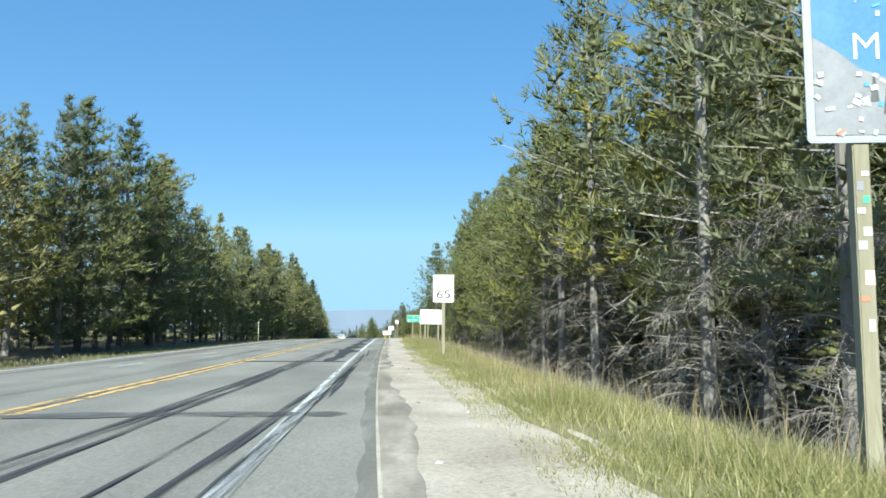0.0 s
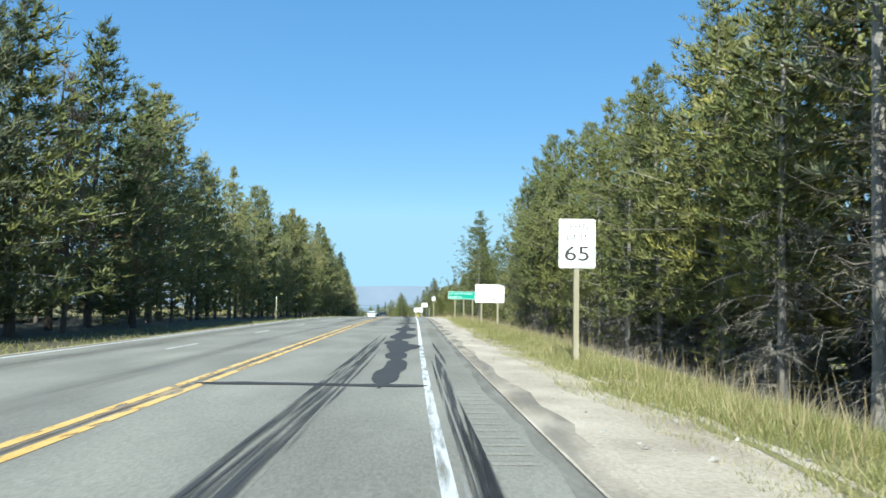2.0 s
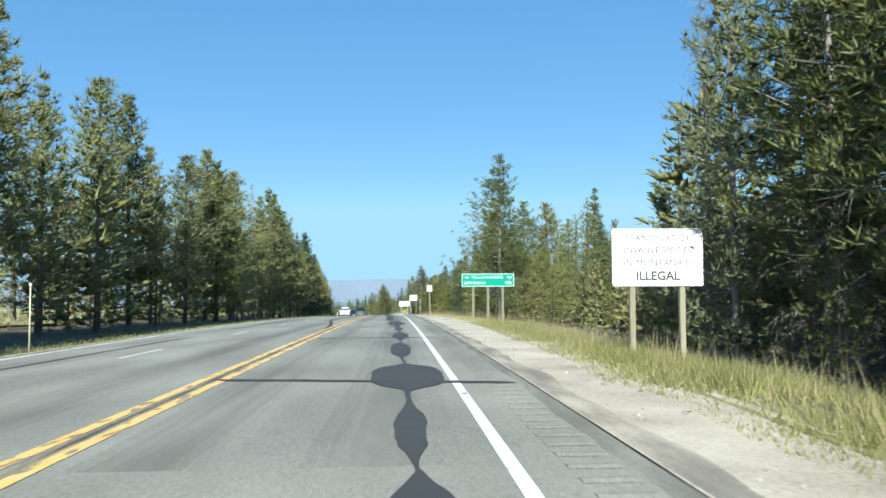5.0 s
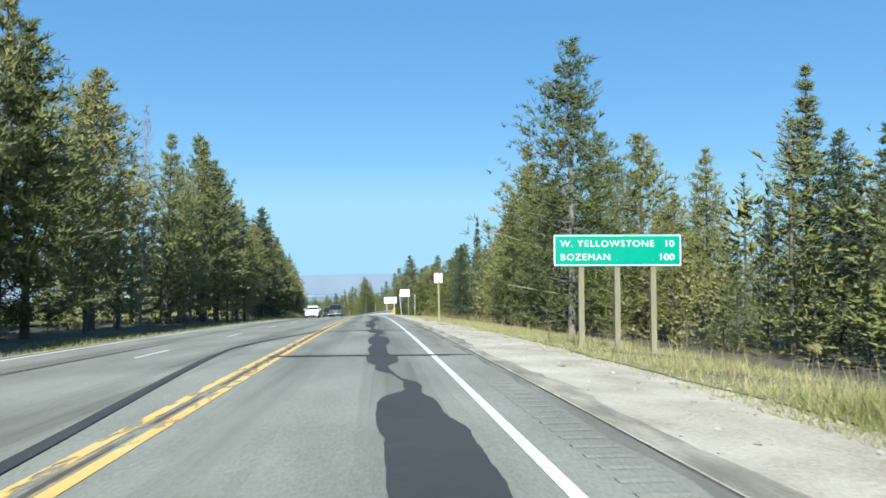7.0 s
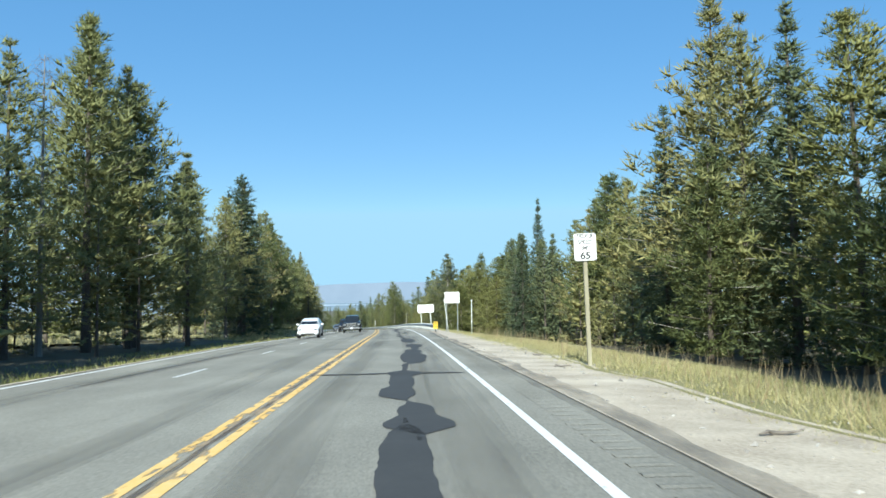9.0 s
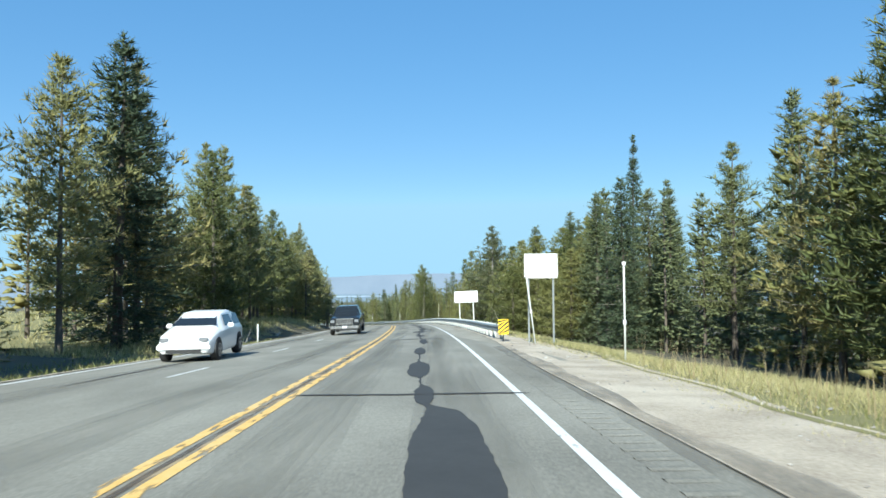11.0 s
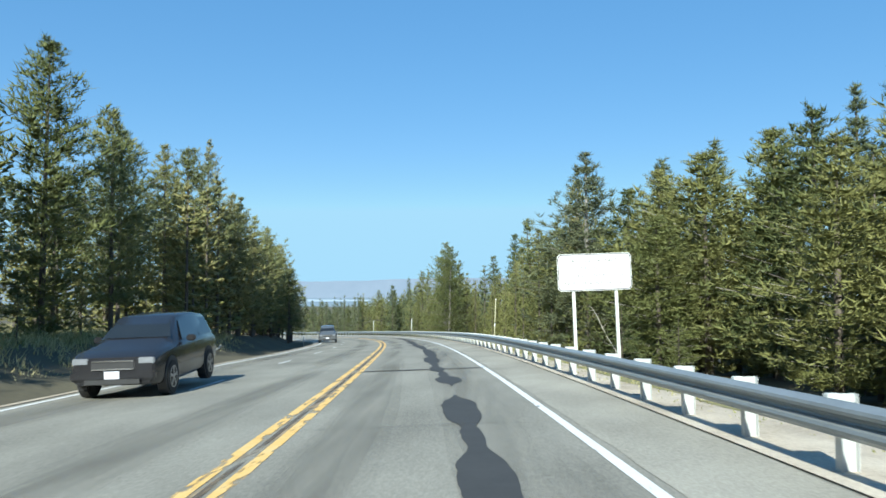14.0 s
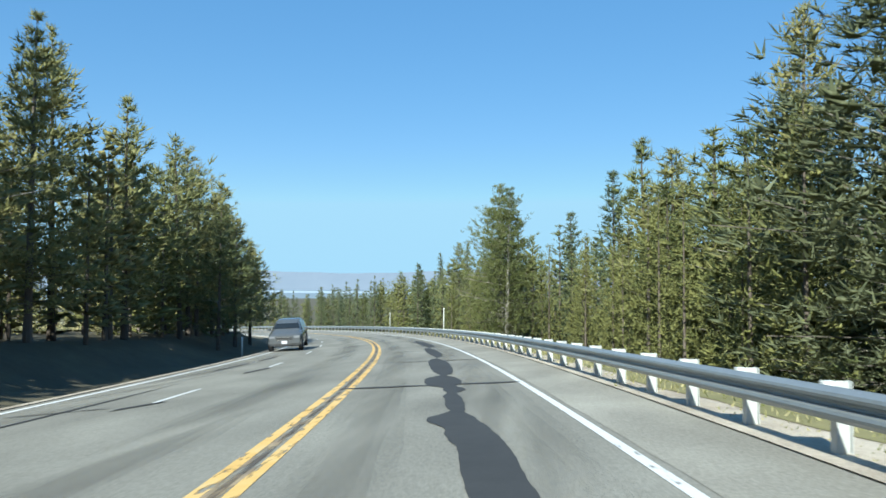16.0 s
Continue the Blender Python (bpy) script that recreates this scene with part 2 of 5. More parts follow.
M["plate"] = material("number_plate", [(0.5, 0.5, 0.55), (0.6, 0.6, 0.65)], 0.5, 6, 40, 0)
for key, c0, c1 in (("paint_white", (0.72, 0.73, 0.74), (0.78, 0.79, 0.8)), ("paint_dark", (0.012, 0.014, 0.016), (0.018, 0.021, 0.024)),
                    ("paint_black", (0.014, 0.014, 0.016), (0.02, 0.02, 0.023)), ("paint_silver", (0.07, 0.076, 0.082), (0.10, 0.107, 0.113))):
    M[key] = material("car_" + key, [c0, c1], 0.22, 1.0, 30, 0, metal=0.0)
    M[key].node_tree.nodes["Principled BSDF"].inputs["Coat Weight"].default_value = 0.2
M["glass"] = material("car_glass", [(0.012, 0.015, 0.018), (0.02, 0.024, 0.028)], 0.06, 1.0, 30, 0)
# blue haze of the distance is mixed into the hills' base colour
M["far_hill"] = material("haze_tinted_hills", [(0.135, 0.17, 0.22), (0.165, 0.20, 0.25)], 1.0, 0.004, 0.02, 0)
# valley floor carries its haze as a pale blue-green base colour
M["far_valley"] = material("haze_tinted_valley", [(0.17, 0.225, 0.27), (0.22, 0.275, 0.31)], 1.0, 0.006, 0.05, 0)
M["lake"] = material("pale_lake", [(0.40, 0.47, 0.53), (0.44, 0.51, 0.57)], 0.6, 0.003, 0.02, 0)

# ---- the road's line: right-hand edge stripe in plan, and its fall ----
PLAN = (2.659379e-13, -2.362261e-10, 7.865586e-08, -1.289159e-05, 0.001042613, -0.05951903, 1.824714)
FALL = (-2.394808e-11, 1.735358e-08, -4.521634e-06, 0.0004152758, -0.03052299, -1.027953)
BEND = 230.0
ys = np.arange(-60, 256, 1.0)
yc = np.clip(ys, 8, 255)
slope = np.polyval(np.polyder(PLAN), yc)
LX = list(np.polyval(PLAN, yc) + np.minimum(ys - 8, 0) * slope)
LY, LZ = list(ys), list(np.where(ys < 0, FALL[-1] + FALL[-2] * ys, np.polyval(FALL, ys)))
LT = list(np.arctan(-slope))
fall = LZ[-2] - LZ[-1]
for k in range(365):
    bend_now = 0.0009 + (1 / BEND - 0.0009) * min(k / 60, 1)
    turn = LT[-1] + (bend_now if k < 215 else 0)
    fall += (0.06 - fall) / 15
    LX.append(LX[-1] - math.sin(turn))
    LY.append(LY[-1] + math.cos(turn))
    LZ.append(LZ[-1] - fall * (1 if k < 170 else 0.5))
    LT.append(turn)
LINE = np.array([LX, LY, LZ, LT]).T
U0, U1 = -60, len(LINE) - 61


def line_at(u):
    i = np.clip(np.asarray(u, float), U0, U1 - 0.001) + 60
    k = i.astype(int)
    w = (i - k)[..., None]
    return LINE[k] * (1 - w) + LINE[k + 1] * w


def far_edge(u):
    """Distance of the far lane's edge line."""
    return -10.1 - 0.5 * smooth01(u, 60, 105) + 0.75 * smooth01(u, 188, 225) + 0.2 * smooth01(u, 235, 265)


def bank(u):
    return 0.030 * smooth01(u, 165, 205) + 0.012 * smooth01(u, 235, 268)


def cross(u, off):
    """Height of the pavement over the line: crown to the left, leaning into the bend."""
    b = bank(u)
    return b * (np.clip(off, -14, 2.2) + 1.3) - 0.02 * np.clip(-3.75 - off, 0, 8) * (1 - b / 0.042)


def road_point(u, off, up=0.0):
    u, off = np.broadcast_arrays(np.asarray(u, float), np.asarray(off, float))
    p = line_at(u)
    return np.stack([p[..., 0] + np.cos(p[..., 3]) * off, p[..., 1] + np.sin(p[..., 3]) * off, p[..., 2] + cross(u, off) + up], -1)


def rise(u, off):
    """Height of the ground over the road's line, across the verge."""
    u, off = np.broadcast_arrays(np.asarray(u, float), np.asarray(off, float))
    h = cross(u, np.clip(off, -11.3, 2.2))
    rail = smooth01(u, 170, 195)
    near = 1 - smooth01(u, 78, 100)
    r = np.clip(off - 1.3, 0, None)
    right = -0.03 * np.minimum(r, 2.5) - (0.10 + 0.06 * near) * np.clip(r - 2.5, 0, 6) * (1 - rail) - 0.10 * near * np.clip(r - 8.5, 0, 14)
    right = right - rail * (0.2 * np.clip(r - 2.2, 0, 9) + 0.05 * np.clip(r - 11, 0, 30))
    le = np.clip(far_edge(u) - 0.5 - off, 0, None)
    hump = smooth01(u, 205, 240)
    left = -0.16 * np.minimum(le, 2.2) + (0.06 + 0.42 * hump) * np.clip(le - 2.2, 0, 2.6) + 0.04 * np.clip(le - 4.8, 0, 40)
    return h + np.where(off > 0, right, left)


def where_on_line(x, y):
    """Nearest stretch of the line and the distance to the right of it, for arrays."""
    x, y = np.asarray(x, float), np.asarray(y, float)
    u, off = np.zeros(x.shape), np.zeros(x.shape)
    flat_x, flat_y, fu, fo = x.ravel(), y.ravel(), u.ravel(), off.ravel()
    for i in range(0, len(flat_x), 4000):
        dx, dy = flat_x[i:i + 4000, None] - LINE[:, 0], flat_y[i:i + 4000, None] - LINE[:, 1]
        k = (dx * dx + dy * dy).argmin(1)
        j = np.arange(len(k))
        fu[i:i + 4000] = k - 60 + np.clip(-dx[j, k] * np.sin(LINE[k, 3]) + dy[j, k] * np.cos(LINE[k, 3]), -0.5, 0.5)
        fo[i:i + 4000] = dx[j, k] * np.cos(LINE[k, 3]) + dy[j, k] * np.sin(LINE[k, 3])
    return fu.reshape(x.shape), fo.reshape(x.shape)


def ground_z(u, off):
    return line_at(u)[..., 2] + rise(u, off)


def ground_at(u, off):
    p = road_point(u, off)
    return Vector((float(p[0]), float(p[1]), float(ground_z(u, off))))


def stand(u, off, turn=0.0, sink=0.0):
    """A pose on the ground beside the road, facing back along it."""
    p = ground_at(u, off)
    return Matrix.Translation((p.x, p.y, p.z - sink)) @ Matrix.Rotation(float(line_at(u)[3]) + radians(turn), 4, "Z")


def ribbon(name, us, offs, mt, up=0.0, on_ground=False, wobble=None, label="", category="", kind="structure", parent=None):
    """A strip of surface along the road between the given distances across it."""
    us = np.asarray(us, float)
    offs = [np.broadcast_to(np.asarray(o, float), us.shape) for o in offs]
    rows = []
    for o, lift in zip(offs, up if isinstance(up, tuple) else [up] * len(offs)):
        p = road_point(us, o, lift)
        if on_ground:
            p[:, 2] = ground_z(us, o) + lift
        rows.append(p)
    k = len(offs)
    verts = np.stack(rows, 1).reshape(-1, 3)
    faces = [(i * k + j, i * k + j + 1, (i + 1) * k + j + 1, (i + 1) * k + j) for i in range(len(us) - 1) for j in range(k - 1)]
    ob = put(name, mesh_of(name, verts, faces), mt, parent)
    return tagged(ob, label, category, "", kind)


def wavy(us, scale, amount, seed):
    return np.array([noise.noise(Vector((u * scale, seed * 7.7, 0.3))) + 0.5 * noise.noise(Vector((u * scale * 3.1, seed * 3.3, 4.0))) for u in us]) * amount


# ---- ground: one sheet out to the valley ----
gx = np.concatenate([[-4500, -2500, -1200, -600, -320, -200, -140, -105], np.arange(-85, 46, 1.5), [55, 75, 110, 170, 300, 600, 1200, 2500, 4500]])
gy = np.concatenate([[-900, -450, -220, -120, -80, -60], np.arange(-45, 420, 1.5), [440, 480, 540, 640, 800, 1100, 1600, 2300, 3100, 4000, 4900]])
US = np.arange(-55, U1, 1.0)
PE = 1.12 + 0.38 * smooth01(US, 176, 196)
GX, GY = np.meshgrid(gx, gy)
gu, go = where_on_line(GX, GY)
GZ = line_at(gu)[..., 2] + rise(gu, np.clip(go, -70, 55))
GZ = GZ - 0.16 * ((go > far_edge(gu) - 0.4) & (go < np.interp(gu, US, PE) - 0.05))
GZ = GZ + 0.12 * np.vectorize(lambda a, b: noise.noise(Vector((a * 0.3, b * 0.3, 0))))(GX, GY) * ((go > 4.6) | (go < -12.0))
far = smooth01(np.hypot(GX, GY - 200), 330, 3300)
GZ = GZ * (1 - far) + -85 * far
nx = len(gx)
gfaces = [(j * nx + i, j * nx + i + 1, (j + 1) * nx + i + 1, (j + 1) * nx + i) for j in range(len(gy) - 1) for i in range(nx - 1)]
tagged(put("ground", mesh_of("ground", np.stack([GX, GY, GZ], -1).reshape(-1, 3), gfaces, True), M["ground"]),
       "dark forest floor with dry soil and litter", "ground", "", "structure")

ribbon("road", US, [far_edge(US) - 0.4, -8.6, -7.2, -5.4, -3.75, -2.2, -1.3, 0, 0.7, PE], M["asphalt"], 0.0, label="aged grey asphalt road with worn lane paint", category="road")
# shoulder of pale gravel, narrowing behind the guard rail
GW = 2.8 + 0.85 * smooth01(US, 60, 100) - 0.6 * smooth01(US, 118, 142) + 0.25 * smooth01(US, 165, 200) - 1.1 * smooth01(US, 218, 236)
edge = GW + wavy(US, 0.35, 0.35, 2)
ribbon("gravel_shoulder", US, [PE - 0.05, PE + 0.2, (PE + edge) / 2, edge + 0.5], M["gravel"], 0.025, True, label="pale crushed gravel road shoulder", category="shoulder")
UP = np.arange(180, U1, 1.0)
ribbon("paved_shoulder", UP, [0.16 + wavy(UP, 0.7, 0.05, 40) + 2 * (1 - smooth01(UP, 180, 200)), 1.42 + wavy(UP, 0.6, 0.04, 41)], M["chip"], 0.005, label="pale chip-sealed shoulder running under the guard rail", category="shoulder")
verge = 9.5 + wavy(US, 0.15, 1.2, 5) - 2.5 * (1 - smooth01(US, 86, 104))
ribbon("right_turf", US, [edge + 0.2, edge + 1.2, edge + 2.4, verge], M["turf"], 0.03, True, label="dry grassy turf beside the shoulder", category="verge")
UC = np.arange(10, 380, 2.0)
ribbon("clearing_turf", UC, [-52 + wavy(UC, 0.1, 3, 31), -44, -36, -22.5 + wavy(UC, 0.1, 1.5, 32) + 5.5 * smooth01(UC, 190, 204) * (1 - smooth01(UC, 268, 285))], M["turf"], 0.14, True, label="sunlit dry clearing behind the trees", category="verge")
ledge = far_edge(US) - 0.9 + wavy(US, 0.3, 0.25, 8)
ribbon("left_shoulder", US, [ledge, far_edge(US) - 0.6, far_edge(US) - 0.3], M["gravel"], 0.02, True, label="narrow gravel edge of the far lane", category="shoulder")
UE = np.arange(-55, 188, 0.5)
ribbon("pavement_edge", UE, [0.90 + wavy(UE, 0.5, 0.10, 21), 1.12, 1.45 + wavy(UE, 0.4, 0.2, 22)], M["edge_dirt"], (0.005, 0.027, 0.029), label="dark ragged dirt along the pavement edge", category="road edge")


def stripe(name, offset, width, mt, u_from, u_to, label, dash=None):
    if dash is None:
        us = np.arange(u_from, u_to, 1.0)
        offset = offset(us) if callable(offset) else offset
        return ribbon(name, us, [offset - width / 2, offset + width / 2], mt, 0.006, label=label, category="road marking")
    for a in np.arange(u_from, u_to, dash[1]):
        ob = ribbon(name, np.linspace(a, a + dash[0], 4), [offset - width / 2, offset + width / 2], mt, 0.006, label=label, category="road marking")
        ob["group"] = "lane dashes"


stripe("edge_line", 0.0, 0.12, M["white_worn"], -50, 43, "heavily worn white edge line among tyre marks")
stripe("edge_line", 0.0, 0.125, M["white_line"], 42, U1, "worn white edge line painted on asphalt")
stripe("far_edge_line", far_edge, 0.15, M["white_line"], -50, U1, "white edge line along the far lane")
ribbon("centre_wear", US, [-3.86, -3.66], M["tan_wear"], 0.004, label="tan worn paint between the centre lines", category="road marking")
stripe("centre_joint", -3.755, 0.075, M["joint"], -50, U1, "dark tarry paving joint between the centre lines")
stripe("centre_line", -3.92, 0.14, M["yellow_line"], -50, U1, "worn yellow centre line, one of a pair")
stripe("centre_line", -3.60, 0.14, M["yellow_line"], -50, U1, "worn yellow centre line, one of a pair")
stripe("lane_dash", -7.25, 0.10, M["white_line"], -41.65, U1 - 5, "short white dash between uphill lanes", dash=(3.05, 11.55))

# ---- crack sealant and tyre marks lying on the asphalt ----
def sealant(name, pools, seed, label, least=0.03):
    """Poured tar along a crack: rounded pools of (from, to, left edge, right edge) joined by a thin bead."""
    us = np.arange(pools[0][0] - 0.6, pools[-1][1] + 0.6, 0.12)
    mid = np.interp(us, [(q[0] + q[1]) / 2 for q in pools], [(q[2] + q[3]) / 2 for q in pools]) + wavy(us, 0.6, 0.03, seed)
    left, right = mid - least, mid + least
    for a, b, lo, hi in pools:
        t = np.abs(2 * (us - (a + b) / 2) / (b - a))
        grow = np.sqrt(np.clip(1 - t ** 3, 0, 1))
        c = (lo + hi) / 2
        left = np.where(grow > 0, np.minimum(left, c + (lo - c) * grow), left)
        right = np.where(grow > 0, np.maximum(right, c + (hi - c) * grow), right)
    left, right = (np.convolve(np.pad(v, 2, mode="edge"), np.ones(5) / 5, mode="valid") for v in (left, right))
    left, right = left + wavy(us, 1.1, 0.035, seed + 2) + wavy(us, 3.5, 0.018, seed + 4), right + wavy(us, 1.0, 0.035, seed + 3) + wavy(us, 3.5, 0.018, seed + 5)
    return ribbon(name, us, [left, (left + right) / 2, right], M["tar"], 0.010, label=label, category="crack sealant")


POOLS_A = [(30.1, 33.2, -0.97, -0.50), (32.4, 35.6, -0.84, -0.36), (35.6, 38.2, -0.95, -0.38), (38, 40.4, -0.94, -0.36), (39.4, 42.4, -1.08, -0.03), (41.6, 44.5, -1.22, -0.40), (44, 46.2, -0.92, -0.66), (45.6, 49.2, -1.18, -0.30), (46.9, 50.6, -1.08, -0.12), (50, 51.6, -1.0, -0.5), (51.4, 53.6, -0.92, -0.58), (53.6, 58.9, -1.20, -0.14),
           (58.8, 61.6, -0.97, -0.48), (62.3, 65, -0.9, -0.58), (66.7, 70.5, -1.30, -0.14), (72.5, 77.5, -1.05, -0.55), (79.5, 84.5, -1.02, -0.5), (86.5, 89.5, -0.98, -0.62)]
POOLS_B = [(90, 92.8, -1.0, -0.68), (93.4, 98.6, -1.30, -0.41), (96.4, 100.4, -1.37, -0.55), (100.2, 102, -0.93, -0.66), (103.4, 105.4, -1.36, -1.10), (104.9, 108.2, -1.58, -0.88), (107.3, 112.3, -1.56, -1.05), (111.6, 117.6, -1.61, -0.90), (118.1, 119.2, -1.48, -1.2), (119.2, 120.3, -1.36, -0.87), (120.7, 122.9, -1.64, -0.99), (122.5, 124.5, -1.77, -0.97),
           (124, 125.8, -1.6, -1.32), (126, 128.4, -1.56, -1.44), (128.4, 134, -1.87, -1.35)]
POOLS_C = [(133.3, 134.7, -1.90, -0.96), (134.5, 136.2, -1.72, -1.16), (136.8, 139, -2.06, -1.40), (138.5, 142, -1.93, -1.38), (141.5, 143, -2.0, -1.14), (143, 145.8, -1.66, -1.49), (145.8, 152.6, -1.69, -0.9), (148, 151.4, -1.69, -0.80), (151.2, 155.2, -1.52, -0.89), (155.2, 157.2, -1.24, -0.89), (156.9, 161, -1.46, -0.70), (163.2, 171.4, -1.62, -0.85), (171.6, 174.4, -1.68, -1.36),
           (176, 180.5, -1.9, -1.4), (184, 188, -1.85, -1.5)]
POOLS_D = [(191.8, 196.5, -1.72, -1.36), (197, 200.8, -1.72, -1.64), (200.8, 203.7, -1.91, -1.43), (203.8, 206.6, -1.83, -1.66), (207.3, 208, -1.73, -1.5), (208.7, 212.3, -2.11, -1.18), (211, 213.6, -1.76, -1.30), (213.9, 215.5, -1.58, -1.3), (215.2, 220.3, -1.57, -1.04), (219, 221.2, -1.40, -0.78), (223.1, 226.2, -1.55, -1.04), (226, 228.2, -1.39, -1.14), (227.9, 231.5, -1.55, -0.98)]
POOLS_E = [(234.5, 236.6, -1.52, -0.92), (236.2, 238.4, -1.40, -1.15), (238.5, 240.8, -1.58, -1.17), (240.8, 243.2, -1.52, -1.25), (242.7, 247.4, -1.67, -1.11), (246.8, 256.8, -1.53, -1.03), (256.8, 260.8, -1.55, -1.2), (260.3, 265, -1.70, -1.13), (263.8, 265.7, -1.80, -1.2), (265.4, 266.6, -2.04, -1.33), (266.3, 269.8, -1.72, -1.39), (269.8, 270.9, -1.69, -1.22), (270.9, 274, -2.02, -1.22),
           (274.2, 282.4, -1.79, -1.17), (283.5, 293, -1.5, -1.0), (294, 306, -1.2, -0.6)]
for seed, pools in enumerate((POOLS_A, POOLS_B, POOLS_C, POOLS_D, POOLS_E)):
    sealant("crack_seal", pools, 30 + 7 * seed, "dark tar sealant pooled along a crack in the lane")


def cross_seal(u, left, right, half, k, slant=0.0, mt="tar", label="dark tar sealant along a crack across the lane"):
    offs = np.linspace(left, right, 22)
    mid = u + slant * (offs - left) + wavy(offs, 0.6, 0.12, 60 + k)
    hw = half * (0.7 + 0.6 * np.abs(wavy(offs, 0.9, 1.0, 80 + k))) * np.clip(np.minimum(offs - left + 0.05, right - offs + 0.05) * 4, 0.15, 1)
    verts = np.concatenate([road_point(mid - hw, offs, 0.013), road_point(mid + hw, offs, 0.013)])
    n = len(offs)
    return tagged(put("cross_crack_seal", mesh_of("cross_crack_seal", verts, [(i, i + 1, n + i + 1, n + i) for i in range(n - 1)]), M[mt]), label, "crack sealant", "cross cracks", "structure")


for k, row in enumerate([(29.95, -3.75, 0.0, 0.20), (68.2, -3.8, 0.9, 0.14, -0.2), (80.5, -3.6, 0.9, 0.10), (107.5, -3.95, 1.0, 0.20), (123.2, -3.6, 0.3, 0.19), (142.1, -3.7, -0.15, 0.17), (156.6, -5.2, -3.7, 0.16), (173, -3.6, 0.2, 0.09), (196.9, -3.6, -0.05, 0.19, 0.08), (209.2, -3.9, -1.9, 0.12, 0.1), (219.6, -3.6, 0.0, 0.14),
                         (239.6, -3.6, 0.0, 0.16), (271.5, -3.85, 0.0, 0.15), (281, -3.5, 0.0, 0.1), (290, -3.5, 0.0, 0.1)]):
    cross_seal(row[0], row[1], row[2], row[3], k, *row[4:])
cross_seal(119.9, -4.2, -1.5, 0.11, 31, 2.0)
cross_seal(125.3, -1.5, 1.2, 0.08, 32, 0.9)
cross_seal(228, -3.7, -0.1, 0.14, 33, 0.0, "wheel_path", "faint grey sealed crack across the lane")
cross_seal(268.5, -9.2, -7.75, 0.06, 35, 0.62)
M["old_patch"] = patchy(material("old_grey_patch", [(0.09, 0.088, 0.083), (0.14, 0.137, 0.13)], 0.85, 1, 30, 0.2), 2.0, 0.2, 0.6)
cross_seal(13.7, -3.7, 0.7, 0.30, 34, 0.0, "old_patch", "broad grey strip of old sealant across the lane")


def smear(name, u_from, u_to, start, end, width, mt, label, up=0.014):
    us = np.arange(u_from, u_to, 0.5)
    t = (us - u_from) / (u_to - u_from)
    c = start + (end - start) * (t * t * (3 - 2 * t))
    w = width / 2 * np.clip(np.minimum(t * 8, (1 - t) * 5), 0.05, 1)
    return ribbon(name, us, [c - w, c, c + w], mt, up, label=label, category="tyre mark")


for a, b, s, e, w in [(0, 50, -1.98, -1.60, 0.12), (0, 49, -1.68, -1.34, 0.14), (3, 47, -1.86, -1.50, 0.05), (8, 44, -1.78, -1.43, 0.05), (14, 40, -1.50, -1.20, 0.05), (0, 19, -0.52, -0.10, 0.16), (4, 30, -0.05, 0.36, 0.16), (16, 38, 0.30, 0.34, 0.16), (12, 36, 0.16, 0.20, 0.05), (34, 44, 0.50, 0.40, 0.07), (2, 14, -0.9, -0.72, 0.05)]:
    smear("skid_mark", a, b, s, e, w, M["skid"], "streaky dark rubber skid mark on asphalt")
smear("scuff_mark", 0, 24, 0.02, 0.12, 0.14, M["chalk"], "pale streaky scuff beside the edge line", 0.018)
smear("tar_seam", 88, 113, -4.0, -5.46, 0.19, M["tar"], "dark sealed seam crossing the far lanes")
smear("tar_seam", 110, 127, -5.47, -3.7, 0.17, M["tar"], "dark sealed seam crossing the far lanes")
for a, b, s, e in ((268.8, 270.6, -7.55, -7.05), (278.4, 281.6, -7.42, -7.14), (280.6, 285.4, -8.88, -8.6), (286.6, 291.2, -8.52, -8.37)):
    smear("tar_dash", a, b, s, e, 0.15, M["tar"], "short dark dab of sealant in the far lane")
for a in (60, 92, 140, 175, 205, 250):
    smear("tar_seam", a, a + 26, -8.8, -8.6 + rng.uniform(-.3, .3), 0.09, M["tar"], "thin dark seam in the far lane", 0.010)

for mid, half, a0, a1 in ((-0.95, 0.65, 62, 330), (-2.85, 0.5, 62, 330), (-5.3, 0.6, 0, 330), (-8.9, 0.7, 0, 330)):
    us = np.arange(a0, a1, 1.0)
    for k, part_of in enumerate((1.0, 0.72, 0.42)):
        c = mid + wavy(us, 0.12, 0.12, a0 + mid + k)
        ribbon("wheel_track", us, [c - half * part_of, c + half * part_of], M["wheel_path"], 0.002 + 0.001 * k, label="darker polished wheel track in the lane", category="wheel track")

# rumble strip: short dents across the shoulder
rv, rf = [], []
for u in np.arange(24, 190, 0.42):
    for o0, o1 in ((0.40, 0.82),):
        p = np.concatenate([road_point(np.array([u, u]), np.array([o0, o1]), 0.004), road_point(np.array([u + .09, u + .09]), np.array([o1, o0]), 0.012), road_point(np.array([u + .18, u + .18]), np.array([o0, o1]), 0.004)])
        i = len(rv)
        rv.extend(p)
        rf += [(i, i + 1, i + 2, i + 3), (i + 3, i + 2, i + 5, i + 4)]
tagged(put("rumble_strip", mesh_of("rumble_strip", rv, rf), M["asphalt"]), "row of worn rumble strip ridges in asphalt", "rumble strip", "", "stuff")


# ---- trees ----
def tri_mesh(name, verts, tris):
    me = bpy.data.meshes.new(name)
    me.vertices.add(len(verts))
    me.vertices.foreach_set("co", np.asarray(verts, np.float32).ravel())
    me.loops.add(len(tris) * 3)
    me.loops.foreach_set("vertex_index", np.asarray(tris, np.int32).ravel())
    me.polygons.add(len(tris))
    me.polygons.foreach_set("loop_start", np.arange(0, len(tris) * 3, 3, dtype=np.int32))
    me.update()
    return me


